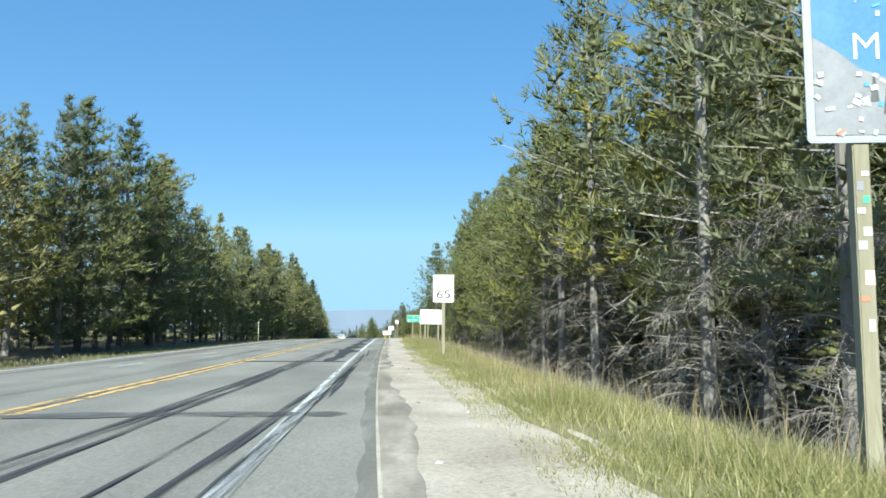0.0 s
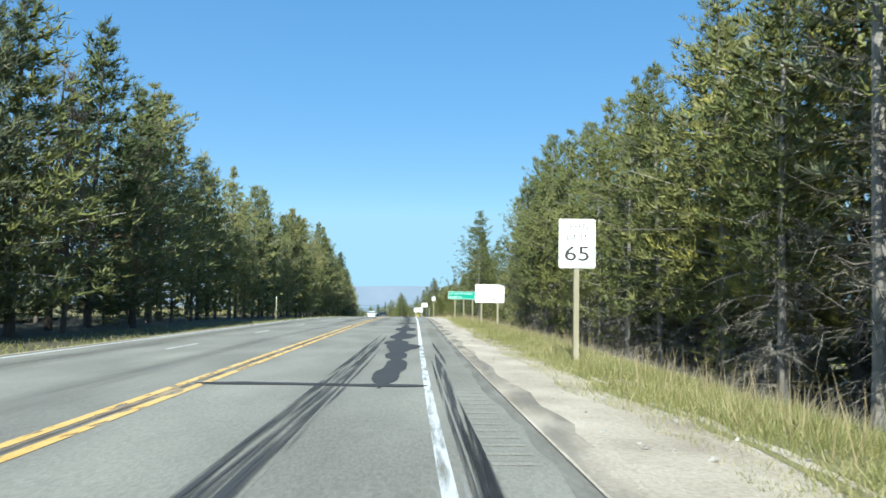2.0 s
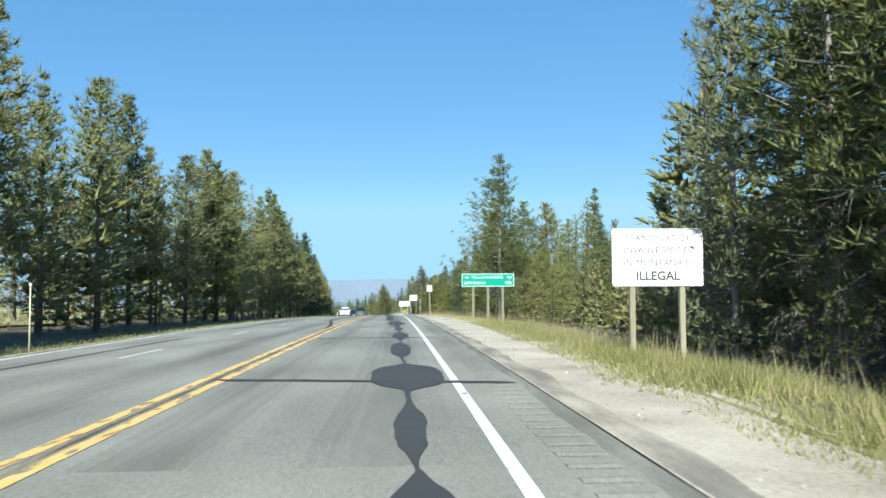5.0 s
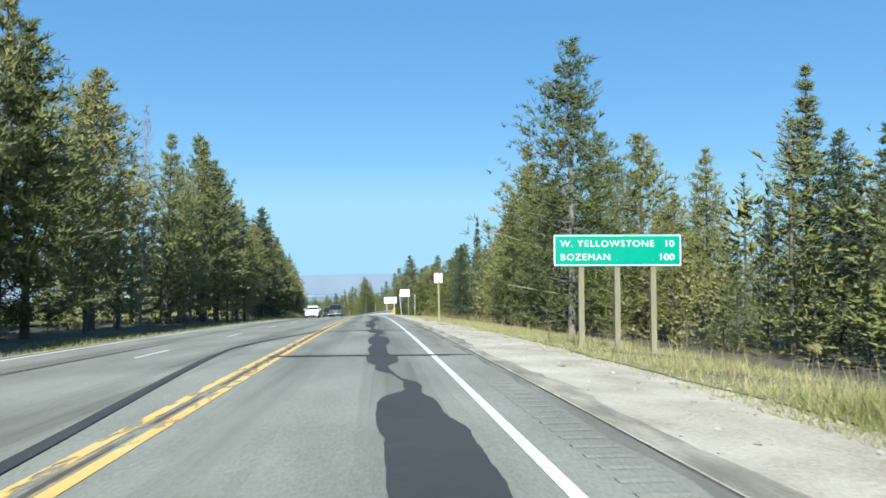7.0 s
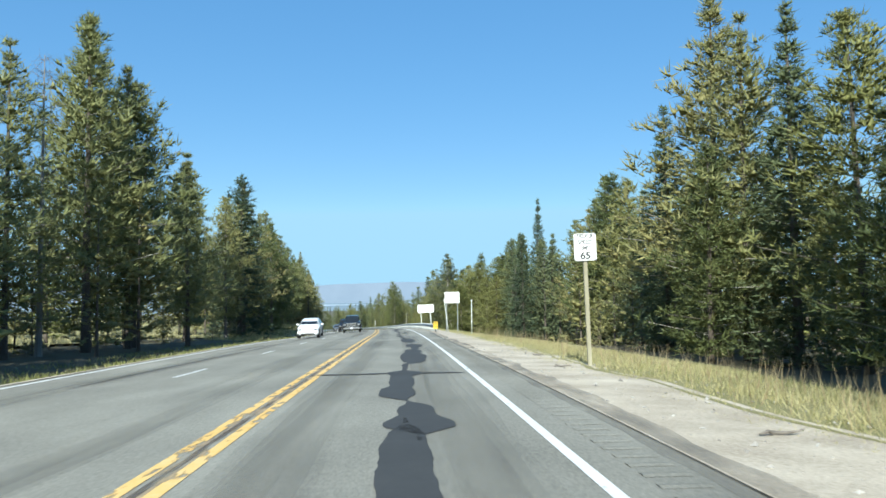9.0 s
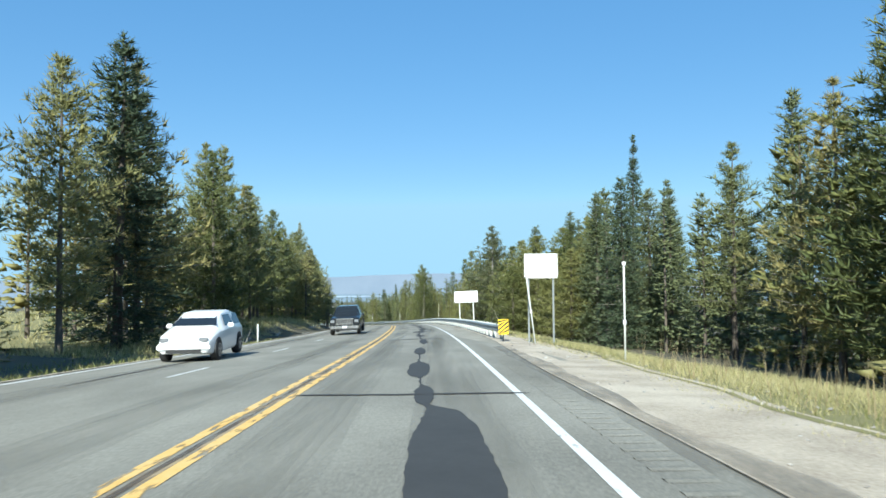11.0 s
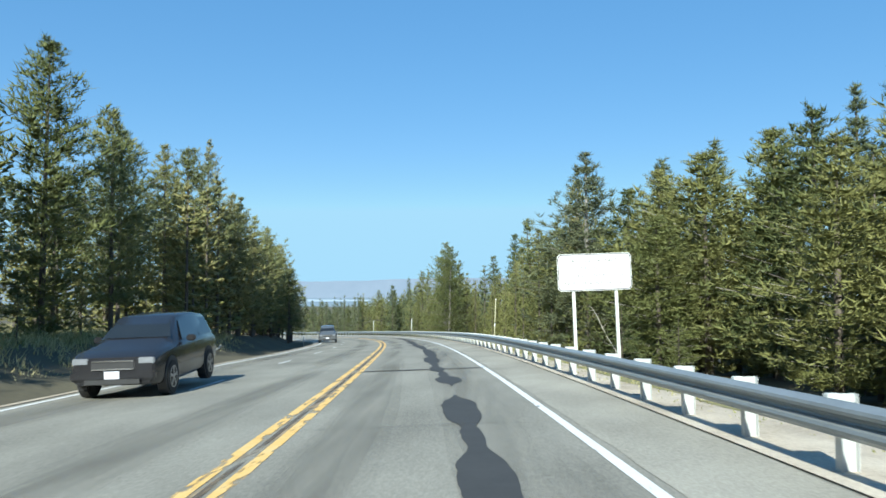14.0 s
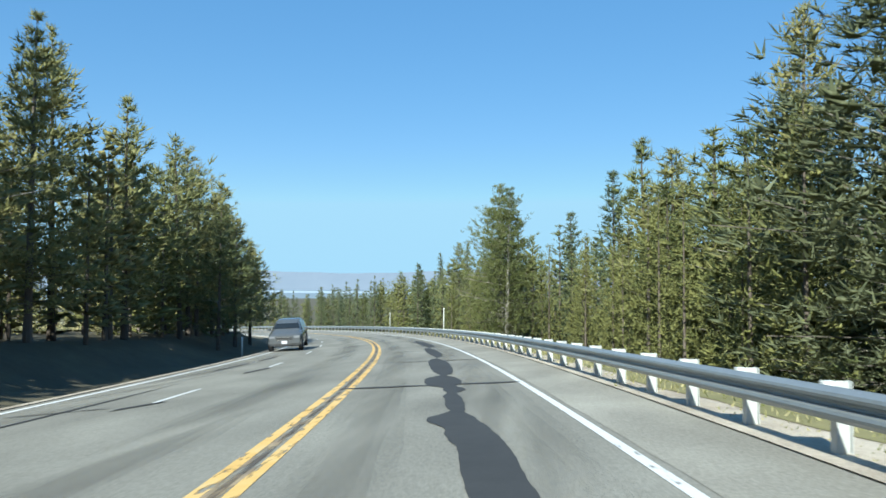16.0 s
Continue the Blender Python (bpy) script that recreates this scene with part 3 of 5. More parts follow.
def slivers(roots, heading, length, width, g, facing=None):
    """Corners of thin pointed needle sprays; facing: the way their flat sides look."""
    n = len(roots)
    d = heading / (np.linalg.norm(heading, axis=1, keepdims=True) + 1e-9)
    if facing is None:
        facing = g.normal(0, 0.55, (n, 3)) + np.array([0, 0, 0.8])
    side = np.cross(facing, d)
    side /= np.linalg.norm(side, axis=1, keepdims=True) + 1e-9
    ln = (length * g.uniform(0.6, 1.35, n))[:, None]
    wd = (width * g.uniform(0.6, 1.3, n))[:, None]
    return np.stack([roots - side * wd / 2, roots + side * wd / 2, roots + d * ln], 1).reshape(-1, 3)


def spikes(name, roots, heading, length, width, g, facing=None):
    v = slivers(roots, heading, length, width, g, facing)
    return tri_mesh(name, v, np.arange(len(v)).reshape(-1, 3))


NUB = (np.array([[1.1, 0, -0.2], [-0.6, 0.9, -0.2], [-0.6, -0.9, -0.2], [0, 0, 0.9]], float), np.array([[0, 1, 3], [1, 2, 3], [2, 0, 3], [1, 0, 2]]))


def needle_clumps(name, at, out, radius, needles, size, thin, g, core=0.72):
    """Dense little pads of needles, each a ragged knot bristling with sprays. out: the way that each bough grows."""
    n = len(at)
    lat = np.cross(np.array([0, 0, 1.0]), out)
    lat /= np.linalg.norm(lat, axis=1, keepdims=True) + 1e-9
    fwd = out / np.linalg.norm(out, axis=1, keepdims=True)
    top = np.cross(fwd, lat)
    shape, tris = NUB
    k = len(shape)
    pts = shape[None] * g.uniform(0.35, 1.75, (n, k, 1)) + g.normal(0, 0.22, (n, k, 3))
    a = g.normal(0, 0.45, n)
    turned = np.stack([pts[..., 0] * np.cos(a)[:, None] - pts[..., 1] * np.sin(a)[:, None], pts[..., 0] * np.sin(a)[:, None] + pts[..., 1] * np.cos(a)[:, None], pts[..., 2]], -1)
    turned = turned * np.array([1.25, 0.78, 0.5]) * (core * radius)[:, None, None]
    knots = at[:, None] + turned[..., :1] * fwd[:, None] + turned[..., 1:2] * lat[:, None] + turned[..., 2:] * top[:, None]
    verts = [knots.reshape(-1, 3)]
    faces = [(tris[None] + (np.arange(n) * k)[:, None, None]).reshape(-1, 3)]
    if needles:
        ball = g.normal(0, 1, (n, needles, 3)) + np.array([0, 0, 0.45])
        ball /= np.linalg.norm(ball, axis=2, keepdims=True)
        roots = at[:, None] + ball * radius[:, None, None] * np.array([0.7, 0.7, 0.5])
        ways = ball * 1.15 + fwd[:, None] * 0.8 + np.array([0, 0, 0.38])
        looks = ball * 0.6 + np.array([0, 0, 0.5]) + g.normal(0, 0.4, ball.shape)
        ln = np.repeat(radius * size, needles) * g.uniform(0.7, 1.2, n * needles)
        sl = slivers(roots.reshape(-1, 3), ways.reshape(-1, 3), ln, ln * thin, g, looks.reshape(-1, 3))
        verts.append(sl)
        faces.append(np.arange(len(sl)).reshape(-1, 3) + n * k)
    return tri_mesh(name, np.concatenate(verts), np.concatenate(faces))


def sticks(name, paths, sides=3):
    """Tapered sticks along the given paths of (points, radii), in one mesh."""
    verts, faces = [], []
    for pts, rad in paths:
        pts = np.asarray(pts, float)
        ax = pts[-1] - pts[0]
        ax /= np.linalg.norm(ax) + 1e-9
        a = np.cross(ax, (0.31, 0.17, 0.93) if abs(ax[2]) < 0.9 else (1, 0, 0))
        a /= np.linalg.norm(a) + 1e-9
        b = np.cross(ax, a)
        base = len(verts)
        for p, r in zip(pts, rad):
            for k in range(sides):
                w = 2 * math.pi * k / sides
                verts.append(p + r * (math.cos(w) * a + math.sin(w) * b))
        for i in range(len(pts) - 1):
            for k in range(sides):
                q = (k + 1) % sides
                faces.append((base + i * sides + k, base + i * sides + q, base + (i + 1) * sides + q, base + (i + 1) * sides + k))
    return mesh_of(name, verts, faces)


def conifer(name, seed, height, crown_from, radius, shape, whorls, spread, clumps, needles, leaf, bark, label, category, puff=0.22, size=1.75, thin=0.17, core=0.72, dead_limbs=0, twigs=12, droop=0.15, girth=0.011, trunk_sides=8, bare=False, uneven=0.22, upturn=0.26, gaps=0.14, fan=0.55, inner=0.18):
    """One standing conifer at the origin: trunk, whorls of boughs, and fluffy clumps of needle sprays towards the boughs' ends."""
    g = np.random.default_rng(seed)
    root = empty(name, Matrix.Identity(4), label, category)
    zs = np.linspace(-0.4, height, 10 if trunk_sides > 5 else 5)
    k = len(zs)
    bend = np.stack([np.cumsum(g.normal(0, 0.006 * height / 10, k)), np.cumsum(g.normal(0, 0.006 * height / 10, k))], 1)
    rad = height * girth * (1 - np.clip(zs, 0, None) / height) ** 0.8 + 0.012
    rad[0] *= 1.25
    pts = np.concatenate([bend, zs[:, None]], 1)
    put("trunk", sticks("trunk", [(pts, rad)], trunk_sides), M[bark], root)
    at_h = lambda h: np.array([np.interp(h, zs, pts[:, 0]), np.interp(h, zs, pts[:, 1]), h])  # noqa: E731
    pad_at, pad_out, pad_r, limbs, twig_roots, twig_heads = [], [], [], [], [], []
    up_axis = np.array([0, 0, 1.0])
    hb = crown_from * height
    lean_az = g.uniform(0, 6.28)
    for w in range(whorls):
        f = (w + g.uniform(0, 0.8)) / whorls
        first = g.uniform(0, 6.28)
        whole = 1 + 0.16 * float(np.clip(g.normal(), -1.5, 1.5))
        for b in range(spread):
            az = first + 6.283 * b / spread + g.normal(0, 0.25)
            h = hb + (height - hb) * min(f + g.normal(0, 0.25) / whorls, 0.995)
            ln = radius * shape(f) * whole * min(max(0.4, 1 + uneven * g.normal()), 1.4) * (1 + 0.15 * math.cos(az - lean_az))
            ln = max(min(ln, 1.3 * radius * shape(f)), 0.14)
            if g.uniform() < gaps:
                ln *= 0.5
            out = np.array([math.cos(az), math.sin(az), 0.0])
            lat = np.array([-out[1], out[0], 0.0])
            up = 0.55 * f - droop * (1 - f) + g.normal(0, 0.09)
            start = at_h(h)
            along = lambda s: start + out * ln * s[:, None] + up_axis * (ln * (up * s + upturn * s ** 3))[:, None]  # noqa: E731
            if trunk_sides > 5 and (bare or b % 2):
                limbs.append((along(np.array([0.0, 0.55, 1.0] if bare else [0.0, 0.9])), [0.006 + 0.006 * ln, 0.005 + 0.003 * ln, 0.003]))
                if bare:
                    q = along(g.uniform(0.25, 1, twigs))
                    twig_roots.append(q)
                    twig_heads.append(out * 0.25 + g.normal(0, 0.20, (twigs, 3)))
            m = max(1, int(round(clumps * (0.35 + 0.65 * ln / radius))))
            s = 1 - (1 - inner) * (np.arange(m) + g.uniform(0, 1, m)) / m
            across = g.uniform(-1, 1, m)
            pad_at.append(along(s) + lat * (across * fan * ln * (1.1 - s))[:, None] + g.normal(0, 1, (m, 3)) * np.array([0.08, 0.08, 0.07]) * (0.5 + 0.6 * ln))
            pad_out.append(out + lat * (across * 0.6)[:, None] + up_axis * (up + 3 * upturn * s * s)[:, None])
            pad_r.append(puff * g.uniform(0.6, 1.35, m) * min(1, 0.5 + ln / radius))
    for k in range(dead_limbs):
        h = g.uniform(0.03, max(crown_from + 0.14, 0.30)) * height
        az = g.uniform(0, 6.28)
        ln = radius * g.uniform(0.25, 0.85)
        out = np.array([math.cos(az), math.sin(az), 0])
        lat = np.array([-out[1], out[0], 0])
        s = np.linspace(0, 1, 5)[:, None]
        sag, sway = g.uniform(0.0, 0.45), g.normal(0, 0.15)
        q = at_h(h) + out * ln * s + lat * (ln * sway * s ** 2) + up_axis * ln * (0.28 * s - (0.28 + sag) * s ** 2)
        limbs.append((q, [0.007 + 0.003 * ln, 0.006 + 0.002 * ln, 0.005, 0.004, 0.0015]))
        t = g.uniform(0.25, 1, twigs)
        twig_roots.append(np.stack([np.interp(t, s[:, 0], q[:, c]) for c in range(3)], 1))
        twig_heads.append((out * g.uniform(0.1, 0.5, twigs)[:, None] + lat * g.normal(0, 0.5, twigs)[:, None] + up_axis * g.normal(-0.25, 0.3, twigs)[:, None]) * g.uniform(0.2, 0.7, twigs)[:, None])
    if limbs:
        put("branchwork", sticks("branchwork", limbs), M["twig"], root)["kind"] = "stuff"
    if twig_roots:
        tr, th = np.concatenate(twig_roots), np.concatenate(twig_heads)
        put("twig_spray", spikes("twig_spray", tr, th, np.linalg.norm(th, axis=1) * 1.3, 0.013, g), M["twig"], root)["kind"] = "stuff"
    crown = needle_clumps("crown", np.concatenate(pad_at), np.concatenate(pad_out), np.concatenate(pad_r), needles, size, thin, g, core)
    put("crown", crown, M[leaf], root)["kind"] = "stuff"
    root["height"] = height
    return root


broad = lambda f: min(0.65 + 2.4 * f, 1.0) if f < 0.22 else (1 - (f - 0.22) / 0.78) ** 0.95 * 0.97 + 0.04  # noqa: E731
tall_oval = lambda f: min(0.5 + 1.6 * f, 1.0) if f < 0.35 else (1 - ((f - 0.35) / 0.65) ** 1.25) * 0.93 + 0.06  # noqa: E731
cone = lambda f: 1.02 * (1 - f) ** 0.9 + 0.05  # noqa: E731
spire = lambda f: (1 - f) ** 0.6 * 0.95 + 0.06  # noqa: E731
shaggy = lambda f: (0.75 + 0.35 * math.sin(f * 17)) * (1 - f) ** 0.55 + 0.08  # noqa: E731

PINE = "tall lodgepole pine with dark green crown at the forest edge"
SUNNY = "sunlit olive green pine with a ragged crown"
KIND = {}


def kind(key, *args, **kw):
    KIND.setdefault(key, []).append(conifer(*args, **kw))


for s, shape in ((1, broad), (2, tall_oval), (3, broad), (4, cone)):
    kind("pine", "pine_tree", s, 15, 0.09 + 0.035 * s, 3.15, shape, 25, 6, 12, 8, "needles", "bark", PINE, "pine tree", puff=0.20, dead_limbs=14, twigs=6)
    kind("far_pine", "pine_tree", s, 15, 0.09 + 0.035 * s, 3.15, shape, 20, 5, 8, 6, "needles", "bark", PINE, "pine tree", puff=0.27, dead_limbs=14, twigs=6)
for s, shape in ((11, broad), (12, tall_oval), (13, broad)):
    kind("near", "pine_tree", s, 13, 0.10 + 0.04 * (s - 11), 2.9, shape, 24, 6, 17, 11, "needles_light", "grey_bark", SUNNY, "pine tree", puff=0.14, thin=0.14, dead_limbs=70, twigs=26, girth=0.0095, uneven=0.3)
for s in (21, 22):
    kind("bare", "pine_tree", s, 12, 0.26, 2.2, tall_oval, 28, 6, 7, 8, "needles_light", "grey_bark", "pine with bare grey lower limbs and a thin green crown", "pine tree", puff=0.15, thin=0.16, dead_limbs=90, twigs=34, girth=0.0095, uneven=0.4)
for s, shape in ((31, cone), (32, broad), (33, tall_oval)):
    kind("sunny", "pine_tree", s, 14, 0.04, 3.1, shape, 26, 6, 16, 7, "needles_light", "bark", SUNNY, "pine tree", puff=0.19, dead_limbs=6, twigs=6)
    kind("far_sunny", "pine_tree", s, 14, 0.04, 3.1, shape, 20, 5, 10, 5, "needles_light", "bark", SUNNY, "pine tree", puff=0.27, dead_limbs=6, twigs=6)
for s, shape in ((41, spire), (42, cone)):
    kind("spruce", "spruce_tree", s, 17, 0.02, 2.4, shape, 50, 6, 8, 6, "needles_dark", "bark", "narrow dark green spruce with a pointed spire", "spruce tree", puff=0.19, core=0.8, droop=0.36, uneven=0.14, upturn=0.12, inner=0.2, fan=0.5)
    kind("far_spruce", "spruce_tree", s, 17, 0.02, 2.4, shape, 38, 5, 6, 5, "needles_dark", "bark", "narrow dark green spruce with a pointed spire", "spruce tree", puff=0.25, core=0.8, droop=0.36, uneven=0.14, upturn=0.12, inner=0.2, fan=0.5)
for s in (51, 52):
    kind("dead", "dead_tree", s, 13, 0.12, 1.5, shaggy, 30, 4, 1, 6, "needles_grey", "grey_bark", "standing dead pine with bare grey twigs", "dead tree", puff=0.03, size=5, thin=0.06, dead_limbs=40, twigs=14, bare=True, uneven=0.4)
for s in (53, 54):
    kind("grey", "dead_tree", s, 14, 0.10, 2.5, broad, 36, 5, 4, 8, "needles_grey", "grey_bark", "grey dying pine with a broad crown of bare twigs", "dead tree", puff=0.05, size=4, thin=0.06, dead_limbs=30, twigs=12, bare=True, uneven=0.3)
dome = lambda f: min(0.75 + 1.2 * f, 1.0) if f < 0.22 else (1 - ((f - 0.22) / 0.78) ** 1.25) * 0.93 + 0.06  # noqa: E731
kind("big", "pine_tree", 81, 16, 0.05, 3.9, dome, 28, 7, 19, 9, "needles_light", "grey_bark", "broad old pine with a dense olive green crown", "pine tree", puff=0.155, thin=0.16, dead_limbs=50, twigs=16, uneven=0.22)
kind("pale", "pine_tree", 83, 15, 0.06, 3.0, broad, 30, 6, 15, 8, "needles_pale", "grey_bark", "pale grey-green pine with a thinning crown", "pine tree", puff=0.165, dead_limbs=16, twigs=8, inner=0.3)
for s in (84, 85):
    kind("thin", "pine_tree", s, 14, 0.16, 2.6, tall_oval, 32, 5, 5, 13, "needles_pale", "grey_bark", "thin grey-green pine with long bare limbs", "pine tree", puff=0.14, thin=0.16, dead_limbs=90, twigs=34, girth=0.0095, uneven=0.32, inner=0.4)
kind("yellow", "pine_tree", 86, 14, 0.12, 2.9, broad, 24, 6, 17, 11, "needles_yellow", "grey_bark", "yellowish green pine in full sun", "pine tree", puff=0.14, thin=0.14, dead_limbs=70, twigs=26, uneven=0.3)
kind("rust", "pine_tree", 55, 13, 0.12, 2.2, tall_oval, 30, 5, 5, 10, "needles_rust", "bark", "dying pine with rusty brown needles", "pine tree", puff=0.12, dead_limbs=50, twigs=14, bare=True, uneven=0.35)
for s in (61, 62):
    kind("young", "young_pine", s, 5.0, 0.02, 1.4, cone, 18, 5, 4, 10, "needles_light", "bark", "bushy young pine growing under taller trees", "pine tree", puff=0.11)
for s, shape in ((71, broad), (72, cone), (75, tall_oval)):
    kind("fill", "pine_tree", s, 15, 0.09, 3.0, shape, 18, 4, 4, 2, "needles", "bark", "x", "x", trunk_sides=4, puff=0.37, thin=0.2, size=1.2, core=1.0)
for s, shape in ((73, broad), (74, spire)):
    kind("fill_sunny", "pine_tree", s, 14, 0.03, 2.9, shape, 18, 4, 4, 2, "needles_light", "bark", "x", "x", trunk_sides=4, puff=0.37, thin=0.2, size=1.2, core=1.0)
for s, shape in ((87, cone), (88, spire)):
    kind("fill_spruce", "spruce_tree", s, 15, 0.03, 2.2, shape, 28, 4, 4, 2, "needles_dark", "bark", "x", "x", trunk_sides=4, puff=0.30, thin=0.2, size=1.2, core=1.0, droop=0.3, upturn=0.1)
for s in (76, 77):
    kind("fill_low", "young_pine", s, 5, 0.02, 1.5, cone, 10, 4, 3, 3, "needles", "bark", "x", "x", trunk_sides=4, puff=0.24, thin=0.2, size=1.2, core=0.9)
for s, shape in ((78, broad), (79, cone)):
    kind("fill_fine", "pine_tree", s, 12, 0.02, 2.7, shape, 26, 5, 6, 3, "needles_light", "bark", "x", "x", trunk_sides=4, puff=0.2)

planted = []
tree_rng = np.random.default_rng(99)


def plant(key, u, off, top, wide=1.0, group="forest edge"):
    """A tree at that place whose tip stands so high over the road's line."""
    protos = KIND["far_" + key if u > 283 and "far_" + key in KIND else key]
    proto = protos[int(tree_rng.integers(len(protos)))]
    p = ground_at(u, off)
    h = top - float(rise(u, off))
    s = h / proto["height"]
    m = Matrix.Translation(p) @ Matrix.Rotation(tree_rng.uniform(0, 6.28), 4, "Z") @ Matrix.Rotation(radians(tree_rng.normal(0, 1.0)), 4, "X") @ Matrix.Diagonal((s * wide, s * wide, s, 1))
    ob = copy_thing(proto, m)
    ob["group"] = group
    planted.append((p.x, p.y))
    return ob


# kind, place along the road, distance to its right, height of the tip, breadth
LEFT_A = [("pine", 40, -18, 13, 1), ("yellow", 43, -18, 12.9, 1), ("pale", 46.5, -17.0, 14.4, .9), ("sunny", 49, -16.9, 15, 1.1), ("rust", 53, -16.6, 11, 1), ("rust", 54.5, -18, 13.0, 1.1), ("sunny", 58, -17.7, 16.4, 1.05), ("rust", 61, -16.4, 11, 1.1),
          ("sunny", 65, -18, 14.8, 1), ("pine", 69, -18.4, 16.2, 1.1), ("pine", 74, -19.4, 17.3, 1.1), ("pine", 79, -18, 13.5, 1), ("sunny", 82, -18, 12.1, 1), ("pine", 88, -17.6, 14, 1.0), ("pine", 94, -18.5, 12.5, 1)]
LEFT_B = [("pine", 100, -18, 14.6, 1), ("sunny", 105, -18, 14.7, 1), ("pine", 111, -18.5, 12.5, 1), ("pine", 118, -18, 13.7, 1), ("pine", 124, -18, 15.4, 1), ("sunny", 124.5, -17, 14.2, 1.1), ("pine", 135, -18, 15.5, 1.1), ("pine", 129, -19, 13, 1), ("pine", 144, -21.6, 17, 1.1), ("grey", 143, -17.6, 15.2, .5),
          ("pine", 151, -18.1, 15, 1), ("pine", 157, -18.5, 13.5, 1), ("sunny", 167, -19.1, 18.8, .9), ("pine", 171, -18, 16.3, 1), ("pine", 175, -15.8, 12.5, 1.05), ("pine", 164, -18, 17.4, 1.1), ("pine", 170, -18, 16.6, 1), ("dead", 159, -18, 13.7, .9), ("pine", 183, -18, 14.3, 1), ("pine", 194, -17.5, 13, 1)]
LEFT_C = [("spruce", 200, -17.4, 15.8, 1.5), ("pine", 203, -17.5, 15.3, 1.05), ("pine", 186, -19, 14.2, 1), ("sunny", 215, -16.4, 13.1, 1.05), ("pine", 208, -20, 14, 1), ("pine", 222, -19, 15.1, 1.1), ("pine", 233, -17.5, 13.6, 1.1), ("pine", 239, -17.8, 12, 1.2), ("sunny", 229, -19, 16.6, .95), ("pine", 237, -19, 14.7, .9), ("sunny", 251, -18.2, 14.1, 1),
          ("pine", 246, -19.5, 12.5, 1), ("pine", 257, -17.5, 12.7, 1), ("pine", 266, -17.5, 12.7, 1.1), ("pine", 262, -19, 13, 1), ("pale", 277, -17.6, 16, .8), ("pine", 271, -17.5, 14.0, 1.1), ("pine", 276.5, -15.6, 11.4, 1.1)]
LEFT_D = [("pine", 283, -16, 12.4, 1.1), ("pine", 287, -16.9, 13.4, 1.05), ("pine", 293, -16, 12.3, 1.1), ("pine", 300, -15, 12.1, 1.1), ("pine", 305, -15.6, 12.4, 1.1), ("pine", 311, -14.6, 11.5, 1.2), ("pine", 317, -15, 10.8, 1.2), ("pine", 302, -13.2, 8.4, 1.2), ("pine", 325, -13.4, 8.4, 1.3), ("pine", 309, -13.2, 8.6, 1.3), ("pine", 318, -13, 8, 1.3), ("pine", 333, -13.6, 8.5, 1.3)]
RIGHT_A = [("bare", 26.5, 7.8, 12.6, 1), ("thin", 17.5, 7.4, 13.5, 1), ("thin", 13.5, 7.6, 12, 1), ("near", 20.5, 10.2, 13, 1), ("thin", 31, 9.4, 13.6, 1), ("dead", 30, 7.6, 12.0, 1), ("yellow", 24, 9.6, 14.5, 1), ("yellow", 36, 9, 11.6, .95), ("near", 40, 9.2, 11.6, 1), ("bare", 33.5, 7.7, 9.5, 1),
           ("near", 44, 8.6, 10.2, 1), ("near", 48, 9, 10.9, 1), ("dead", 45.5, 7.8, 8.5, .9), ("yellow", 53, 9, 11.4, 1), ("bare", 50.5, 8, 9, 1), ("near", 59, 9.7, 11.8, 1.05), ("near", 63.5, 9.3, 12.4, 1)]
RIGHT_B = [("near", 68, 8.9, 13.2, .95), ("near", 72.5, 9.6, 12.5, 1), ("bare", 65, 8.2, 10, 1), ("bare", 71, 8.3, 10.5, 1), ("pale", 76, 8.4, 11.6, .85), ("grey", 80, 9.4, 11.2, .8), ("near", 75, 11.5, 12, 1), ("near", 57, 12, 13, 1), ("near", 46, 12, 12.5, 1), ("near", 15, 11, 14, 1), ("near", 28, 13, 15, 1),
           ("young", 55.5, 7.6, 2.5, 1), ("young", 70, 7.6, 2.8, 1), ("young", 37, 7.8, 2.2, 1)]
RIGHT_C = [("big", 131.3, 9.9, 16.4, 1.05), ("sunny", 136, 16, 12.4, 1), ("big", 137, 13.5, 12.5, 1.15), ("pine", 127, 16, 9.2, 1), ("sunny", 124, 13, 6.5, 1.1), ("pine", 122, 16.5, 6.6, .55), ("spruce", 118, 16, 10.8, 1.25), ("spruce", 115.8, 16, 7.6, 1.2), ("spruce", 113.8, 16.5, 7.4, 1.2), ("spruce", 120, 19, 7, 1.2), ("sunny", 147, 13, 11.2, 1.1), ("spruce", 151, 13, 12.9, 1.2),
           ("pine", 158, 13, 16.0, 1.2), ("pine", 154, 12.5, 13.6, 1.1), ("spruce", 163, 12.6, 12.5, 1.2), ("sunny", 153, 10.5, 8, 1.3), ("pine", 169, 13, 8.9, 1.1), ("young", 127, 11, 3.6, 1.3), ("young", 116, 12, 2.6, 1.4), ("sunny", 141, 11, 8.5, 1.3)]
